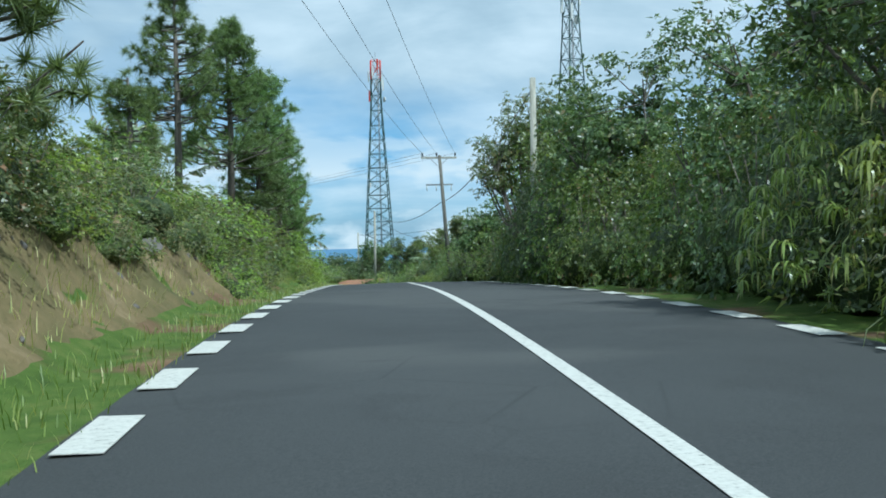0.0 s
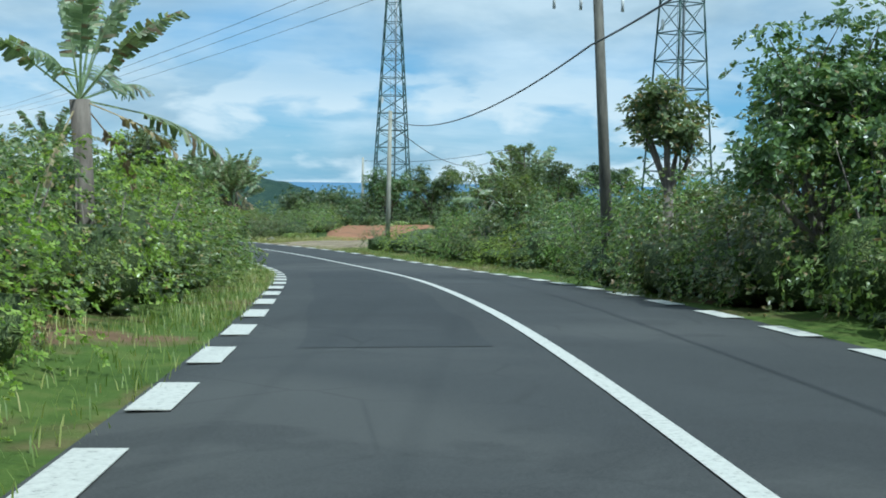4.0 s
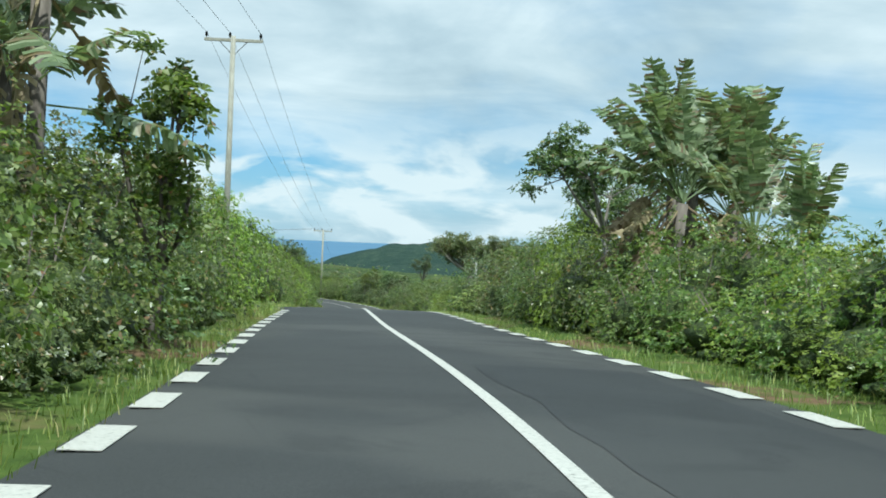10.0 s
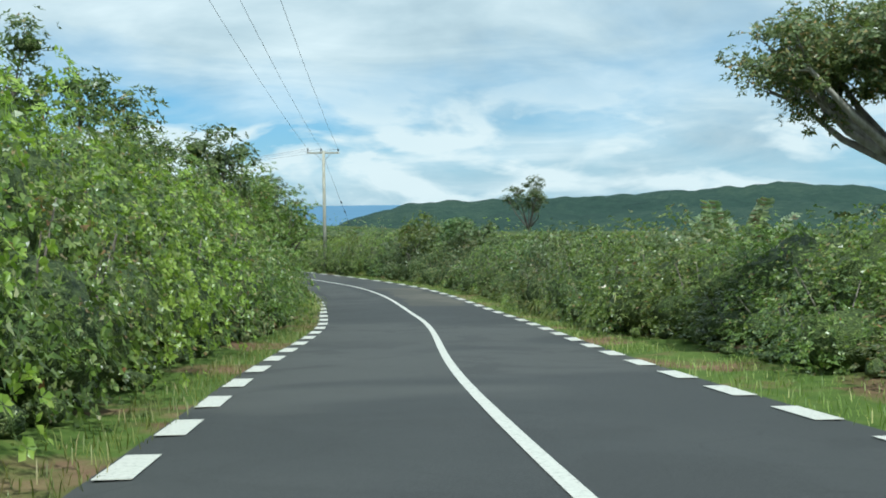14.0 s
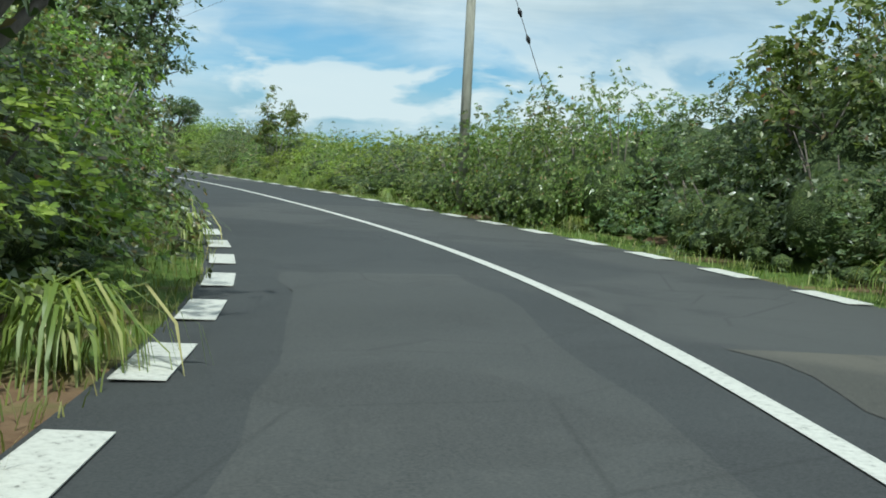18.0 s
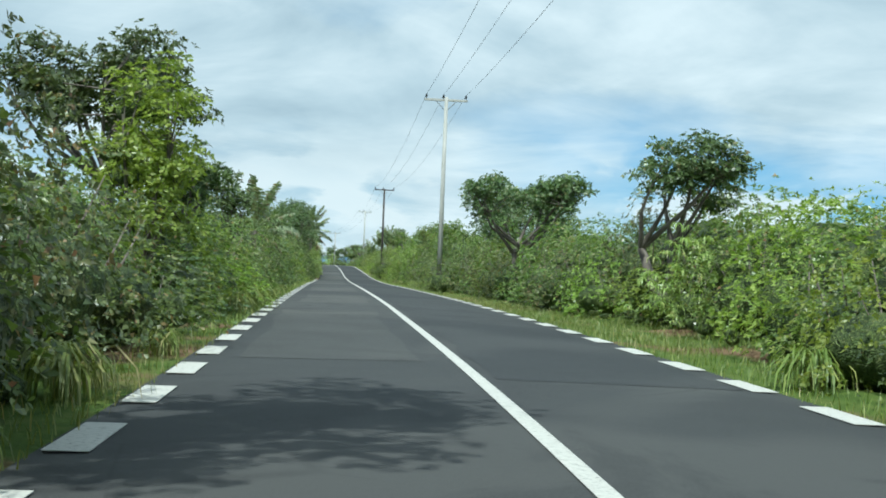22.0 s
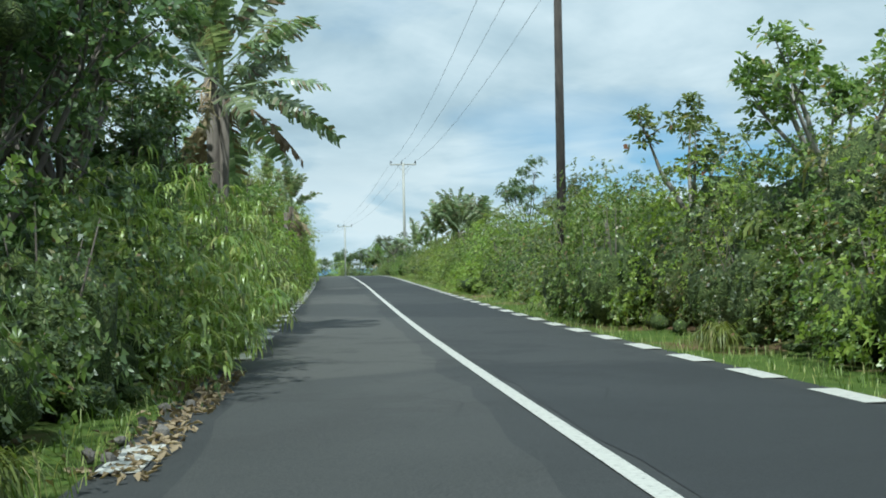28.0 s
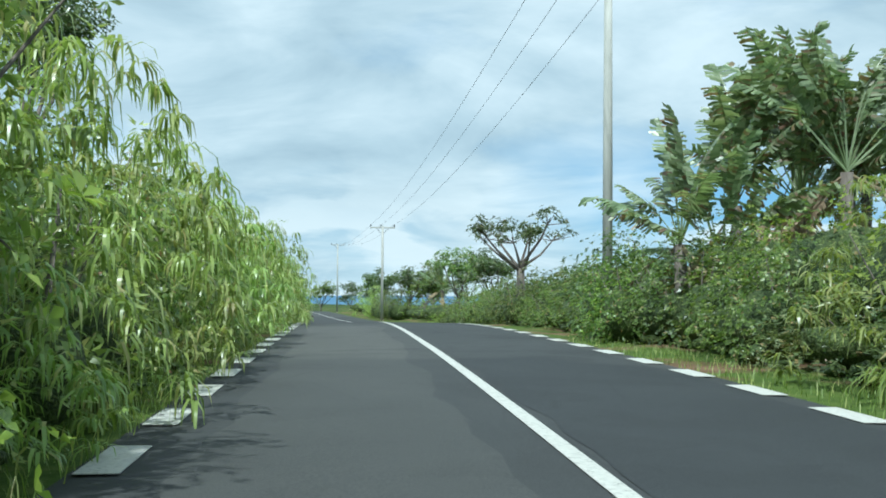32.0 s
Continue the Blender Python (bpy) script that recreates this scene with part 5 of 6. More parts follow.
tree("lone tree with a small flattened crown", 262.0, 8.6, 5.4, 1.2, 43, LEAF_DARK, clear=0.62, count=3400, size=(0.11, 0.06), clumps=54, tight=0.20, full=0.3, thick=0.08)
fan_palm("low palms among the scrub", 240.0, 11.0, 1.0, 2.6, 11, 43, 3, 1.2)
tree("old tree above the roadside thicket", 225.0, -8.0, 6.6, 2.2, 44, LEAF_DARK, clear=0.45, count=2600, clumps=34, tight=0.36)
tree("old tree above the roadside thicket", 236.0, -6.8, 6.2, 2.0, 45, LEAF_DARK, clear=0.45, count=2600, clumps=34, tight=0.36)

tree("old tree above the roadside thicket", 211.0, -8.0, 5.0, 1.8, 47, LEAF_DARK, clear=0.45, count=2200, clumps=34, tight=0.34)

# third stretch: the bend and the straight
tree("leafy tree overhanging the road", 247.0, -5.3, 5.6, 1.9, 51, LEAF, clear=0.12, count=6500, clumps=60, tight=0.38, size=(0.115, 0.058))
tree("dark conifer-like tree above the hedge", 263.0, -4.8, 6.2, 1.8, 52, LEAF_DARK, clear=0.2, count=9000, size=(0.15, 0.05), clumps=80, tight=0.36)
tree("dense leafy tree overhanging the road", 281.5, -5.2, 6.0, 2.1, 53, LEAF_DARK, clear=0.08, count=9000, clumps=80, tight=0.38, size=(0.12, 0.06))
tree("leafy tree overhanging the road", 289.0, -5.3, 5.0, 1.8, 54, LEAF_OLIVE, clear=0.10, count=6000, clumps=60, tight=0.36, size=(0.12, 0.055))
tree("round-topped tree above the scrub", 264.3, 6.6, 3.4, 1.2, 55, LEAF_DARK, clear=0.4, count=1700, clumps=24)
tree("round-topped tree above the scrub", 266.5, 6.8, 3.6, 1.5, 56, LEAF_DARK, clear=0.3, count=2600, clumps=34, tight=0.34)
tree("sparse young tree above the hedge", 309.8, 5.1, 4.0, 1.15, 57, LEAF, clear=0.2, count=3600, size=(0.12, 0.06), clumps=50, tight=0.22, full=0.3, bark=BARK_PALE, thick=0.06)
tree("spreading tree with a flat side branch", 318.2, -5.2, 6.0, 2.9, 58, LEAF_DARK, clear=0.52, count=11000, size=(0.13, 0.062), clumps=80, tight=0.36, trunks=2, thick=0.10, lean=(0.10, 0.17), full=0.6)
tree("broad spreading tree above the hedge", 355.6, 5.4, 5.2, 2.3, 59, LEAF_DARK, clear=0.46, count=7500, size=(0.125, 0.062), clumps=56, tight=0.30, trunks=2, full=0.5)
tree("small windswept tree above the hedge", 338.9, 6.0, 4.3, 1.4, 60, LEAF_DARK, clear=0.50, count=4000, size=(0.115, 0.058), clumps=36, tight=0.24, trunks=2, full=0.5, lean=(0.10, 0.12))
tree("light green flat-topped tree behind the pole", 379.0, 7.4, 5.6, 2.0, 61, LEAF, clear=0.62, count=9000, size=(0.12, 0.06), clumps=90, bark=BARK_PALE, trunks=2, tight=0.28, full=0.9)
tree("spreading dark tree above the hedge", 337.5, -6.2, 5.4, 2.3, 62, LEAF_DARK, clear=0.5, count=7500, size=(0.13, 0.064), clumps=70, tight=0.30, trunks=2, full=0.6)
tree("bright yellow-green leafy tree in the hedge", 334.5, -5.2, 4.7, 1.15, 162, LEAF_LIME, clear=0.1, count=4600, size=(0.12, 0.062), clumps=50, tight=0.34)
tree("tree with clustered leaves above the hedge", 341.0, -5.2, 4.0, 1.2, 63, LEAF_DARK, clear=0.45, count=1700, clumps=24)
tree("sparse tree with clustered leaves", 355.0, -5.2, 4.1, 1.0, 64, LEAF_DARK, clear=0.5, count=1200, clumps=20, tight=0.24, full=0.3)
fan_palm("palm with arching torn leaves above the hedge", 364.8, -4.9, 2.6, 2.4, 18, 65, 1, dry=4, around=True, splay=92)
tree("leafy tree at the roadside", 386.0, 6.4, 4.3, 1.8, 66, LEAF, clear=0.2, count=4200, clumps=48, tight=0.38)
for k, (s, off, tall) in enumerate([(398, -7.0, 4.8), (406, -6.6, 5.2), (414, -6.4, 5.2), (396, 7.2, 4.4), (404, 7.0, 4.9), (413, 6.8, 5.2), (421, 7.0, 5.0)]):
    tree("dense tree above the roadside hedge", s, off, tall, 2.0, 70 + k, LEAF_DARK if k % 2 else LEAF, clear=0.3, count=2600, clumps=36, tight=0.4)

for k, (s, off, tall) in enumerate([(369.0, 7.6, 4.6), (373.5, 9.0, 5.6)]):
    tree("dense dark tree behind the roadside pole", s, off, tall, 2.4, 170 + k, LEAF_DARK, clear=0.1, count=5200, clumps=60, tight=0.40)

# last stretch
tree("large dark tree overhanging the roadside", 432.5, -5.8, 7.6, 2.6, 80, LEAF_DARK, clear=0.10, count=8000, size=(0.13, 0.06), clumps=90, tight=0.42, full=0.8)
tree("large dark tree overhanging the roadside", 437.0, -5.6, 8.0, 2.2, 280, LEAF_DARK, clear=0.3, count=9000, size=(0.13, 0.06), clumps=90, tight=0.42, full=0.9)
tree("large dark tree overhanging the roadside", 436.0, -6.8, 7.8, 2.9, 81, LEAF_DARK, clear=0.3, count=8000, size=(0.13, 0.06), clumps=80, tight=0.40, trunks=2, thick=0.2)
tree("large dark tree overhanging the roadside", 429.5, -5.6, 7.0, 2.6, 82, LEAF_DARK, clear=0.10, count=8000, size=(0.13, 0.06), clumps=80, tight=0.42)
tree("dark leafy tree below the tall palm", 440.5, -5.5, 4.9, 1.6, 287, LEAF_DARK, clear=0.1, count=7000, size=(0.13, 0.06), clumps=70, tight=0.40, full=0.9)
fan_palm("tall palm with drooping ragged leaves", 443.0, -4.0, 5.2, 2.7, 24, 83, 2, 0.5, dry=5, around=True, splay=125)
tree("sparse leafy young tree above the hedge", 437.9, 6.6, 5.4, 1.5, 84, LEAF, clear=0.5, count=1700, size=(0.17, 0.08), bark=BARK_PALE, clumps=28, tight=0.24, trunks=2, full=0.3)
tree("sparse twig tree above the hedge", 443.5, 5.8, 5.0, 1.2, 85, LEAF, clear=0.5, count=800, size=(0.17, 0.08), bark=BARK_PALE, clumps=20, tight=0.2, full=0.3)
tree("open tree with clustered dark leaves above the hedge", 475.4, 7.4, 5.8, 1.3, 186, LEAF_DARK, clear=0.55, count=1900, size=(0.17, 0.075), clumps=30, tight=0.26, full=0.3, thick=0.07)
tree("brownish dome-shaped tree behind the hedge", 490.3, 12.6, 6.2, 2.4, 86, LEAF_OLIVE, clear=0.4, count=3600, clumps=44, tight=0.4)
tree("leafy tree overhanging the road edge", 456.0, -5.4, 5.4, 1.9, 87, LEAF, clear=0.12, count=8000, size=(0.105, 0.045), clumps=70, tight=0.36)
for s, off, tall in ((502.0, -5.6, 4.4), (505.0, -5.2, 4.2), (508.5, -4.9, 3.9), (512.0, -4.7, 3.5), (516.0, -4.5, 3.2), (520.5, -4.4, 3.0)):
    set_shrub("weeping_shrub", spot(s, off), 1.0, tall, cover)
for k, (s, off, tall, wide) in enumerate([(486.5, -5.8, 6.0, 2.1), (491.5, -5.5, 6.2, 2.1), (496.5, -4.9, 5.6, 2.0), (500.5, -4.7, 5.0, 1.8)]):
    tree("leafy tree overhanging the road edge", s, off, tall, wide, 180 + k, LEAF_LIME if k == 0 else LEAF if k == 1 else LEAF_WILLOW, clear=0.08, count=9000, clumps=70, tight=0.36, size=(0.115, 0.042))
tree("tall leafy tree with hanging light leaves", 476.0, -6.2, 6.4, 1.9, 187, LEAF_WILLOW, clear=0.1, count=8000, clumps=70, tight=0.36, size=(0.115, 0.042))
fan_palm("banana-like palm with broad dark leaves", 481.0, -4.3, 4.3, 2.3, 11, 90, 2, 0.6)
fan_palm("banana-like palm with broad dark leaves", 477.0, -4.7, 4.2, 2.3, 10, 91, 1)
fan_palm("clump of traveller palms beside the pole", 520.5, 9.5, 3.5, 3.3, 13, 92, 9, 2.2, dry=6, splay=60)
fan_palm("low palms below the clump", 518.5, 5.8, 1.8, 2.7, 10, 93, 2, 0.6, dry=5)
tree("flat-topped open tree beyond the hedge", 538.3, 5.0, 4.3, 2.0, 94, LEAF_DARK, clear=0.6, count=1500, clumps=26, tight=0.22, trunks=2, full=0.3)
tree("dark tree behind the weeping shrubs", 520.0, -8.2, 9.0, 2.0, 95, LEAF_DARK, clear=0.5, count=3000, clumps=34, tight=0.36)
fan_palm("small palm at the roadside", 600.0, 9.0, 2.4, 2.6, 14, 96, 1, around=True, splay=90)
for k in range(28):
    rng = np.random.default_rng(300 + k)
    s, side = 566 + 4.2 * k, (-1, 1)[k % 2]
    tree("distant dark green tree beside the road", s, side * rng.uniform(6, 13), rng.uniform(3.6, 6.2), rng.uniform(1.4, 2.4), 400 + k, LEAF_DARK if k % 3 else LEAF, clear=0.35, count=1100, size=(0.22, 0.11), clumps=24, tight=0.45)

# a line of trees where the road bends out of sight
for k in range(12):
    rng = np.random.default_rng(500 + k)
    p = spot(END, 5.0 * (k - 5.5)) + Vector((*AHEAD[-1], 0)) * rng.uniform(6, 26)
    tree("distant tree where the road bends out of sight", END, 0, rng.uniform(4.2, 6.6), rng.uniform(2.2, 3.2), 520 + k, LEAF_DARK if k % 3 else LEAF, clear=0.1, count=1200, size=(0.26, 0.13), clumps=30, tight=0.6, base=p, full=0.9)


# ---- poles, wires and towers ----
def rod(name, a, b, r, mat, parent, sides=8, r2=None, label=""):
    v, f = tube([a, b], [r, r if r2 is None else r2], sides)
    return part(name, mesh_of(name, v, f, mat, sides > 5), parent, label)


def insulator(parent, at, mat=BLACK, tall=0.24):
    x, y, z = at
    rings = [(0.018, 0), (0.018, 0.05), (0.055, 0.06), (0.040, 0.10), (0.068, 0.11), (0.045, 0.16), (0.060, 0.17), (0.030, tall)]
    pieces = tube([(x, y, z + h) for _, h in rings], [r for r, _ in rings], 8)
    return part("insulator", mesh_of("insulator", *pieces, mat, True), parent)


def power_pole(label, base, top, wood, along, arm=2.27, pins=(-1.05, -0.14, 1.05), second=False, arm_mat=None):
    """A pole with a crossarm square to the line; gives the places where the wires sit."""
    ob = thing("utility_pole", label, "utility pole", "poles along the road")
    base, top = Vector(base), Vector(top)
    h = top.z - base.z
    rod("shaft", (0, 0, -0.5), (top.x - base.x, top.y - base.y, h), 0.135, wood, ob, 12, 0.095)
    turn = Matrix.Rotation(along, 4, "Z")
    lean = Vector((top.x - base.x, top.y - base.y, 0))
    if arm:
        v, f = block(-arm / 2, 0.10, h - 0.20, arm / 2, 0.20, h - 0.08, 0.01)
        q = part("crossarm", mesh_of("crossarm", [turn @ Vector(p) + lean for p in v], f, arm_mat or wood), ob)
        for sx in (-0.55, 0.55):
            rod("brace", turn @ Vector((sx, 0.15, h - 0.18)) + lean, turn @ Vector((0, 0.13, h - 0.75)) + lean, 0.018, STEEL_GREY, ob, 4)
        for x in pins:
            insulator(q, turn @ Vector((x, 0.15, h - 0.08)) + lean)
    if second:
        v, f = block(-0.85, 0.10, h - 1.85, 0.85, 0.18, h - 1.75, 0.01)
        q = part("lower_crossarm", mesh_of("lower_crossarm", [turn @ Vector(p) + lean for p in v], f, STEEL_GREY), ob)
        for x in (-0.8, -0.2, 0.75):
            a = turn @ Vector((x, 0.14, h - 1.85)) + lean
            rod("fuse", a, a - Vector((0, 0, 0.32)), 0.035, WHITE_GLAZE, q, 6)
    ob.matrix_world = pose(base.x, base.y, base.z)
    return [base + turn @ Vector((x, 0.15, h + 0.14)) + lean for x in pins] if arm else [top - Vector((0, 0, 0.25))]


def wire(a, b, sag, thick=0.0075, label="thin overhead power wire between poles", name="overhead_wire"):
    data = bpy.data.curves.new(name, "CURVE")
    data.dimensions, data.bevel_depth, data.bevel_resolution = "3D", thick, 1
    line = data.splines.new("POLY")
    line.points.add(24)
    for i, q in enumerate(line.points):
        u = i / 24
        p = Vector(a).lerp(Vector(b), u)
        q.co = (p.x, p.y, p.z - 4 * sag * u * (1 - u), 1)
    data.materials.append(WIRE)
    return tagged(new(name, data), label, "power line", "overhead wires")


def pole_at(x, y):
    s, off, z = level(x, y)
    return Vector((x, y, z + rise(s, off)))


def line_turn(a, b):
    return math.atan2(-(b[0] - a[0]), b[1] - a[1])


BEND_POLE = tuple(spot(284.1, 3.85))[:2]
POLES = [  # place, height of the top, wood
    ("dark weathered wooden pole with a double grey crossarm", (0.55, 75.0), 4.4, POLE_BROWN),
    ("weathered wooden power pole with three insulators", (-53.4, 167.3), 2.05, POLE_WOOD),
    ("weathered wooden power pole with three insulators", BEND_POLE, -5.9, POLE_WOOD),
    ("pale power pole with three black insulators", (-183.8, 304.2), -5.85, POLE_PALE),
    ("dark tarred power pole with three black insulators", (-247.7, 341.5), -7.55, POLE_DARK),
    ("pale power pole with three black insulators", (-311.2, 378.4), -8.35, POLE_PALE),
    ("pale power pole with three black insulators", (-383.0, 414.8), -11.8, POLE_PALE),
    ("pale power pole with three black insulators", (-468.8, 457.1), -10.6, POLE_PALE),
]
spots = [(-4.4, -14.0)] + [p[1] for p in POLES]
held = [[Vector((-4.4 + x, -14.0, 8.4)) for x in (-1.05, -0.14, 1.05)]]
for i, (label, (x, y), top, wood) in enumerate(POLES):
    before, after = spots[i], spots[min(i + 2, len(spots) - 1)]
    foot = pole_at(x, y)
    tip = Vector((x - 0.55, y - 0.2, top)) if i == 0 else Vector((x, y, top))
    held.append(power_pole(label, foot, tip, wood, line_turn(before, after), second=(i == 0), arm_mat=POLE_WOOD if i == 0 else None))
for a, b in zip(held, held[1:]):
    for p, q in zip(a, b):
        wire(p, q, 0.9)

lv = pole_at(-6.1, 110.6)
power_pole("weathered wooden pole beside the dirt track", lv, (-6.0, 110.4, 1.6), POLE_WOOD, 0, arm=0)
side_pole = pole_at(3.0, 39.2)
power_pole("old wooden pole half hidden by trees", side_pole, (3.05, 39.1, 4.7), POLE_WOOD, 0, arm=0)
far_pole = Vector((2.3, 154.8, -7.0))
power_pole("distant wooden pole above the scrub", far_pole, (2.3, 154.8, 0.7), POLE_DARK, 0, arm=0)
thin = Vector((-11.35, 165.2, -8.6))
power_pole("thin wooden pole near the tower", thin, (-11.3, 165.2, -0.5), POLE_WOOD, 0, arm=0)
hung = "sagging black cable between poles"
wire((3.05, 39.1, 4.4), (0.0, 75.0, 1.5), 0.7, 0.02, hung, "overhead_cable")
wire((0.0, 75.0, 1.5), (-6.0, 110.4, 1.2), 0.9, 0.02, hung, "overhead_cable")
wire((-6.0, 110.4, 1.0), (2.3, 154.8, 0.5), 1.9, 0.02, hung, "overhead_cable")
wire((-11.3, 165.2, -0.8), (2.3, 154.8, 0.4), 0.5, 0.02, hung, "overhead_cable")


def lattice(name, label, base, top, wide0, wide1, panels, painted, turn, thick=0.088):
    """A four-legged lattice tower: legs, rings and crossed braces, panel by panel, a ladder inside and antennas on top."""
    ob = thing(name, label, "tower")
    h = top - base[2]
    cuts = [h * (1 - (1 - i / panels) ** 0.9) for i in range(panels + 1)]
    half = [wide0 / 2 + (wide1 - wide0) / 2 * min(c / (h * 0.82), 1.0) for c in cuts]
    corner = lambda i, k: Vector((half[i] * (1, 1, -1, -1)[k % 4], half[i] * (1, -1, -1, 1)[k % 4], cuts[i]))
    for i in range(panels):
        mat = painted(cuts[i] / h)
        for k in range(4):
            rod("leg", corner(i, k), corner(i + 1, k), thick, mat, ob, 6)
        for k in range(4):
            a, b, c, d = corner(i, k), corner(i, k + 1), corner(i + 1, k), corner(i + 1, k + 1)
            for p, q, r in ((a, d, 0.5), (b, c, 0.5), (c, d, 0.62)):
                rod("brace", p, q, thick * r, mat, ob, 4)
    ladder = [bar((sx, 0.3, 0), (sx, 0.3, h), 0.025) for sx in (-0.22, 0.22)] + [bar((-0.22, 0.3, z), (0.22, 0.3, z), 0.014) for z in np.arange(0.4, h, 0.6)]
    part("ladder", mesh_of("ladder", *joined(ladder), STEEL_GREY), ob, "galvanised ladder with cables")
    rod("cable_tray", (0.45, 0.2, 0), (0.45, 0.2, h * 0.97), 0.11, STEEL_GREY, ob, 6)
    rng = np.random.default_rng(len(label))
    for j in range(9):
        z, w = h * rng.uniform(0.84, 0.98), j * 0.7
        x, y = math.cos(w) * (wide1 / 2 + 0.45), math.sin(w) * (wide1 / 2 + 0.45)
        v, f = block(x - 0.14, y - 0.09, z - 1.0, x + 0.14, y + 0.09, z + 1.0, 0.02)
        part("antenna", mesh_of("antenna", v, f, (STEEL_WHITE, STEEL_RED)[j % 2] if painted(0.95) is not STEEL_GREEN else STEEL_GREY), ob)
    for z, w in ((0.83 * h, 0.4), (0.45 * h, 2.6)):
        q = tube([(math.cos(w) * 1.6, math.sin(w) * 1.6, z), (math.cos(w) * 1.75, math.sin(w) * 1.75, z)], [0.5, 0.5], 16)
        part("dish", mesh_of("dish", *q, STEEL_WHITE), ob, "round white microwave dish")
    rod("lightning_rod", (0, 0, h), (0, 0, h + 1.6), 0.03, STEEL_GREY, ob, 5)
    ob.matrix_world = pose(*base, 0, 0, turn)
    return ob


lattice("radio_tower", "tall green lattice tower with a red and white top", (-11.3, 222.0, -10.5), 30.6, 5.7, 1.75, 16, lambda u: STEEL_RED if u > 0.865 else STEEL_GREEN, 8)
lattice("radio_tower", "dark green lattice tower with antennas among trees", (17.5, 158.6, -6.2), 33.5, 4.7, 1.5, 15, lambda u: STEEL_RED if u > 0.93 else STEEL_WHITE if u > 0.87 else STEEL_GREEN, 30)


# ---- verge plants and stones ----
def grass_patch(label, s0, s1, off0, off1, count, tall, seed, mat=BLADE):
    rng = np.random.default_rng(seed)
    feet = np.array([spot(rng.uniform(s0, s1), rng.uniform(off0, off1), -0.02) for _ in range(count)])
    w = rng.uniform(0, 6.28, count)
    out = np.stack([np.cos(w), np.sin(w), 0 * w], 1)
    side = np.stack([-np.sin(w), np.cos(w), 0 * w], 1) * 0.0055
    l = (tall * rng.uniform(0.4, 1.3, count))[:, None]
    mid = feet + out * l * 0.2 + (0, 0, 0.65) * l
    tip = feet + out * l * 0.5 + (0, 0, 1.0) * l
    verts = np.stack([feet - side, feet + side, mid - side * 0.8, mid + side * 0.8, tip], 1).reshape(-1, 3)
    k = np.arange(count)[:, None] * 5
    tris = np.concatenate([k + (0, 1, 3), k + (0, 3, 2), k + (2, 3, 4)], 1).reshape(-1, 3)
    return tagged(new("grass", triangles("grass", verts, tris, mat)), label, "grass", kind="stuff")


short = "short bright green roadside grass"
grass_patch(short, 0, 62, -5.2, -3.1, 5000, 0.13, 1)
grass_patch(short, 62, 84, -4.4, -3.1, 3000, 0.13, 2)
grass_patch(short, 84, 104, -5.6, -3.1, 6000, 0.13, 3)
grass_patch(short, 84, 114, 3.1, 5.2, 6000, 0.12, 4)
grass_patch("tall yellowing grass beside the dirt track", 120.8, 124.5, 3.6, 10.0, 4500, 0.35, 5, GRASS_DRY)
grass_patch("tall yellowing grass on the bank", 0, 62, -6.2, -4.3, 7000, 0.24, 14, GRASS_DRY)
grass_patch("short yellowing grass at the mouth of the track", 106, 121, 3.5, 6.8, 3000, 0.10, 15, GRASS_DRY)
grass_patch(short, 122, 220, 3.1, 5.2, 9000, 0.13, 6)
grass_patch(short, 104, 180, -3.9, -3.1, 4000, 0.14, 7)
grass_patch("tuft of grass beside the lay-by", 168, 178, -6.4, -3.2, 3500, 0.3, 8)
grass_patch(short, 194, 330, -3.9, -3.1, 6000, 0.16, 9)
grass_patch(short, 222, 330, 3.1, 4.3, 7000, 0.14, 10)
grass_patch("wide bright green grassy verge", 330, 366, 3.1, 6.2, 9000, 0.13, 11)
grass_patch(short, 366, 520, 3.1, 4.6, 9000, 0.13, 12)
grass_patch(short, 330, 520, -3.8, -3.1, 7000, 0.17, 13)


def tuft(seed, label, count=130, tall=0.62):
    rng = np.random.default_rng(seed)
    ob = thing("grass_tuft", label, "grass", "tufts along the road")
    c = rng.normal(0, 0.10, (count, 3)) * (1, 1, 0) + (0, 0, tall * 0.5)
    c[:, 2] *= rng.uniform(0.7, 1.3, count)
    part("foliage", triangles("foliage", *hanging(c, tall, 0.022, rng, 0.62), BLADE), ob)
    up = [tube([(p[0] * 0.4, p[1] * 0.4, -0.1), tuple(p)], [0.006, 0.004], 3, False) for p in c[::3]]
    part("stalk", mesh_of("stalk", *joined(up), BLADE), ob)
    return ob


first_tuft = tuft(1, "tuft of long arching green grass at the verge")
first_tuft.matrix_world = pose(*spot(252.0, -3.6))
rng = np.random.default_rng(17)
for s in list(np.arange(244, 262, 2.2)) + list(np.arange(272, 330, 5.5)) + list(np.arange(338, 352, 2.4)) + list(np.arange(380, 520, 9.0)):
    copy_thing(first_tuft, pose(*spot(s + rng.uniform(-1, 1), -rng.uniform(3.35, 3.8)), 0, 0, rng.uniform(0, 360)) @ Matrix.Scale(rng.uniform(0.7, 1.25), 4))
for s in list(np.arange(232, 300, 4.5)) + list(np.arange(300, 326, 2.4)) + list(np.arange(380, 500, 8.0)) + [503.0, 504.2, 506.0]:
    copy_thing(first_tuft, pose(*spot(s + rng.uniform(-1, 1), rng.uniform(3.8, 4.6)), 0, 0, rng.uniform(0, 360)) @ Matrix.Scale(rng.uniform(0.7, 1.2), 4))

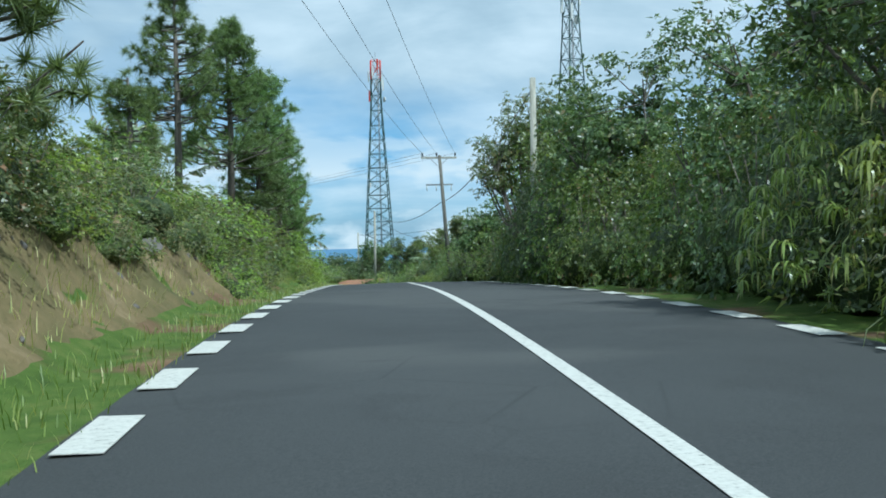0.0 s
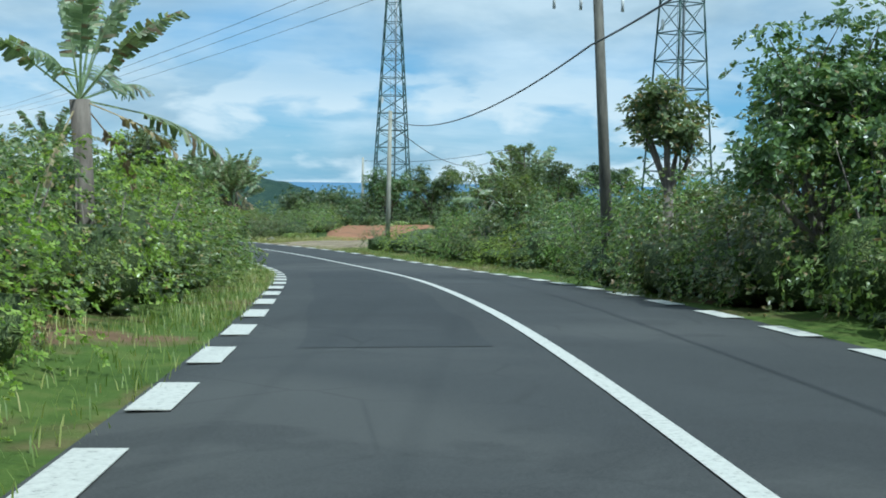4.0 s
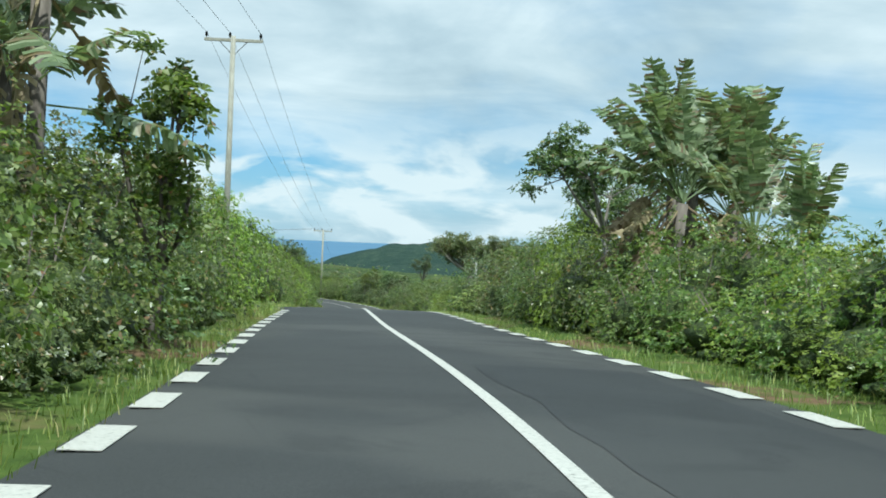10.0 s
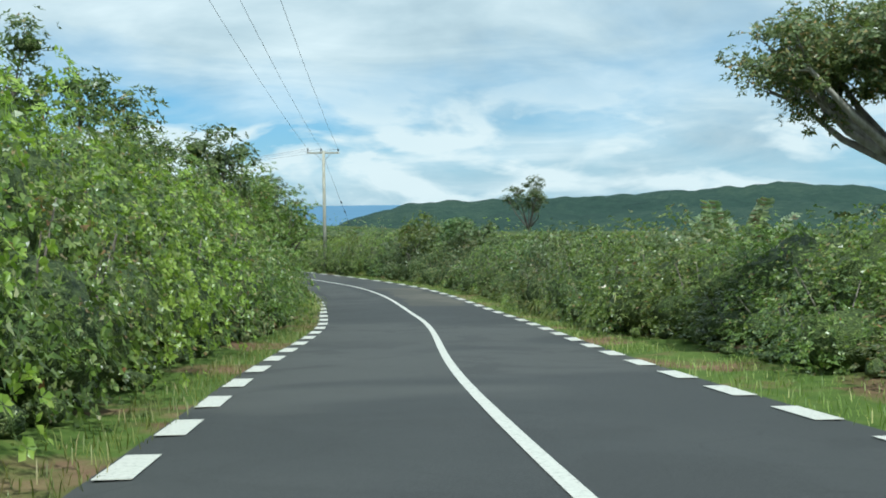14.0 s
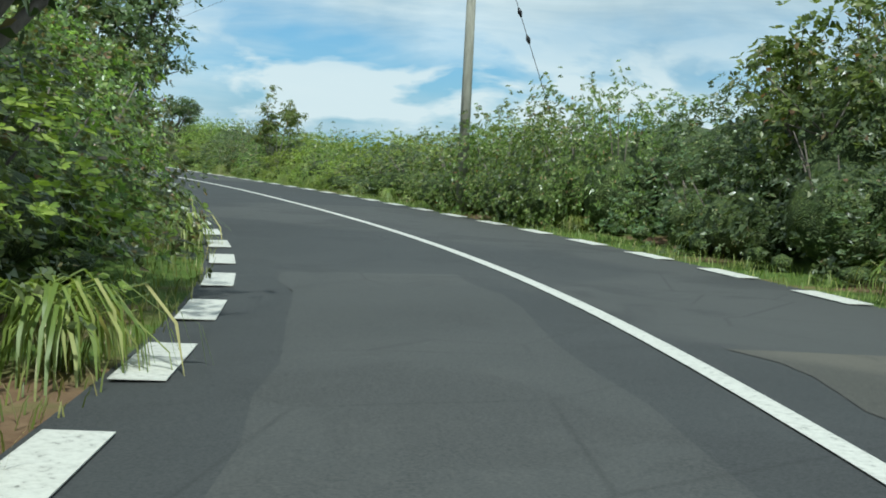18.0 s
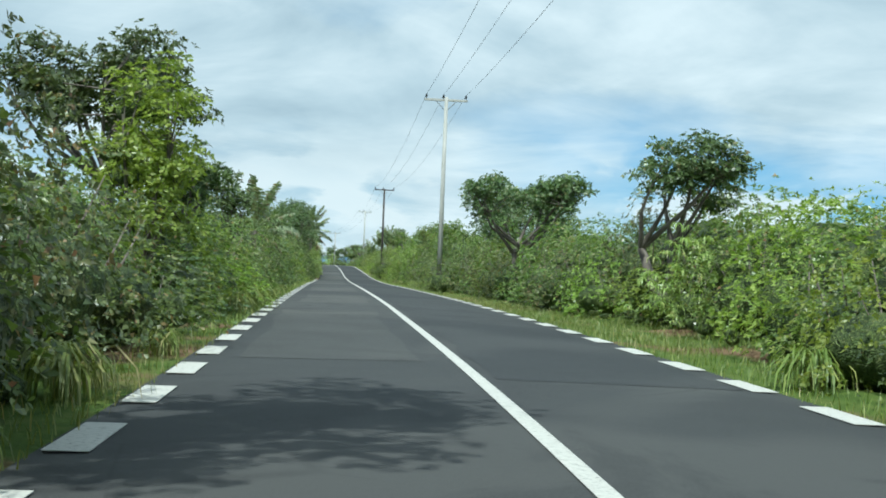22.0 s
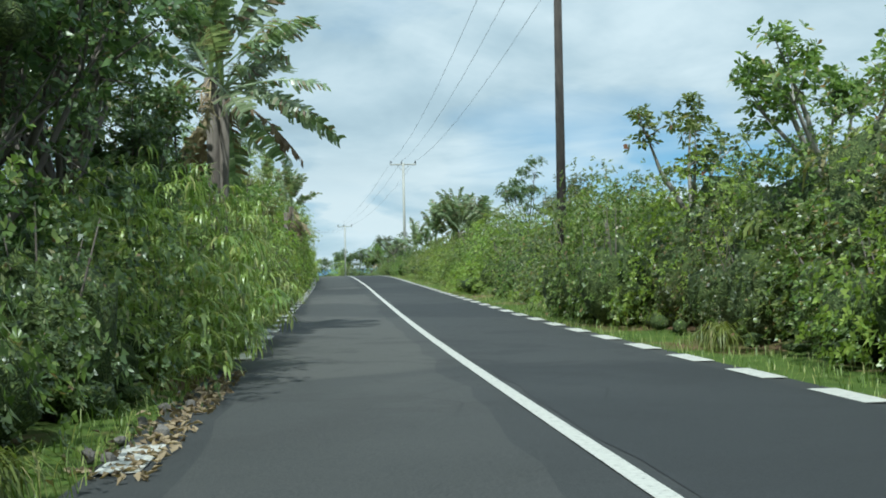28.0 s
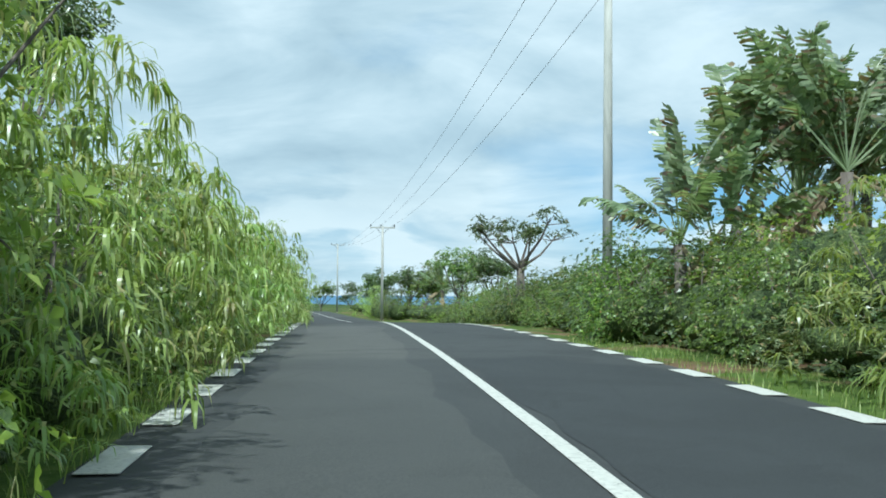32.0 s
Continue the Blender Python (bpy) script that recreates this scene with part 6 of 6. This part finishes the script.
for x, y, size in ((-12.4, 123.9, 1.2), (-12.0, 124.4, 1.3), (-11.7, 125.0, 1.1), (-12.8, 124.6, 1.2)):
    copy_thing(first_tuft, pose(*pole_at(x, y), 0, 0, 70 * x) @ Matrix.Scale(size, 4))


def stone(seed, label):
    rng = np.random.default_rng(seed)
    bm = bmesh.new()
    bmesh.ops.create_icosphere(bm, subdivisions=2, radius=0.5)
    for v in bm.verts:
        v.co *= 1 + 0.45 * noise.noise(v.co * 2.2 + Vector((seed, 0, 0)))
        v.co.z *= 0.7
    me = bpy.data.meshes.new("stone")
    bm.to_mesh(me)
    bm.free()
    me.materials.append(STONE)
    return tagged(new("stone", me), label, "stone", "roadside stones")


rock = stone(3, "grey boulder at the edge of the hedge")
s, off, z = level(-13.7, 122.1)
rock.matrix_world = pose(-13.7, 122.1, z + rise(s, off) + 0.15, 0, 0, 40) @ Matrix.Diagonal((0.55, 0.45, 0.6, 1))
pebble = stone(5, "pale loose stone on the earth bank")
pebble.matrix_world = pose(*spot(20, -5.0, 0.1)) @ Matrix.Scale(0.4, 4)
for k in range(90):
    q = spot(rng.uniform(4, 25), -rng.uniform(4.3, 6.4), 0.05)
    copy_thing(pebble, pose(*q, rng.uniform(0, 360), rng.uniform(0, 360), rng.uniform(0, 360)) @ Matrix.Scale(rng.uniform(0.12, 0.4), 4))
v, f = block(-0.16, -0.14, -0.1, 0.16, 0.14, 0.34, 0.03)
marker = tagged(new("marker_stone", mesh_of("marker_stone", v, f, STEEL_WHITE)), "low white-painted marker stone in the roadside grass", "marker stone")
marker.matrix_world = pose(*spot(197.0, -4.6), 0, 0, math.degrees(heading(197.0)))
post = tagged(new("marker_post", mesh_of("marker_post", *tube([(0, 0, -0.3), (0, 0, 2.5), (0, 0, 2.55)], [0.055, 0.05, 0.03], 10), POLE_PALE, True)), "pale bare post standing in the scrub", "post")
post.matrix_world = pose(*spot(193.5, 5.6))

# the guy wire of the pole at the bend
stay = thing("guy_wire", "steel guy wire with black insulators beside a pole", "guy wire")
a, b = Vector((*BEND_POLE, -6.3)), spot(283.4, 6.7, -0.1)
rod("strand", (0, 0, 0), b - a, 0.009, WIRE, stay, 5)
for u in (0.40, 0.48):
    p = (b - a) * u
    q = tube([p - (b - a) * 0.014, p, p + (b - a) * 0.014], [0.02, 0.06, 0.02], 8)
    part("insulator", mesh_of("insulator", *q, BLACK, True), stay)
stay.matrix_world = pose(*a)
grass_patch("rough grass around the lay-by", 184, 198, -6.3, -3.3, 3000, 0.2, 16)

# dry leaves and broken stones at the road's left edge
rng = np.random.default_rng(23)
feet = np.array([spot(rng.uniform(426, 434), -2.75 - abs(rng.normal(0, 0.3)), 0.02) for _ in range(420)])
tagged(new("leaf_litter", triangles("leaf_litter", *leaves(feet, np.tile((0, 0, 1.0), (420, 1)), 0.11, 0.05, rng, 0.5), FAN_DRY)), "brown fallen leaves along the road edge", "leaf litter", kind="stuff")
for k in range(9):
    q = spot(rng.uniform(426, 433), -rng.uniform(2.95, 3.3), 0.03)
    copy_thing(pebble, pose(*q, rng.uniform(0, 360), rng.uniform(0, 360), rng.uniform(0, 360)) @ Matrix.Scale(rng.uniform(0.15, 0.35), 4))

# painted blocks along both edges of the road
dash = mesh_of("edge_mark", *block(-0.14, -0.62, 0.0, 0.14, 0.62, 0.006), PAINT)
for name, side in (("edge_marks_left", -1), ("edge_marks_right", 1)):
    row = tagged(new(name), "row of white painted blocks along the road edge", "road marking", kind="structure")
    for s in np.arange(2, 560, 2.5):
        if side < 0 and (177 < s < 192 or 427 < s < 436):
            continue
        p = spot(s, side * 3.0, 0.004)
        ahead = spot(s + 0.6, side * 3.0, 0.004) - spot(s - 0.6, side * 3.0, 0.004)
        q = part("mark", dash, row)
        q.matrix_basis = pose(*p) @ pose(0, 0, 0, 0, 0, math.degrees(math.atan2(-ahead.x, ahead.y))) @ pose(0, 0, 0, math.degrees(math.asin(ahead.normalized().z)), 0, 0)

# the first shrubs of each kind join the hedge at the far end of the road
for k, ob in enumerate(o for made in SHRUBS.values() for o, _ in made):
    side = (-1, 1)[k % 2]
    ob.matrix_world = pose(*spot(604 + 2.2 * k, side * 5.4), 0, 0, 40 * k)
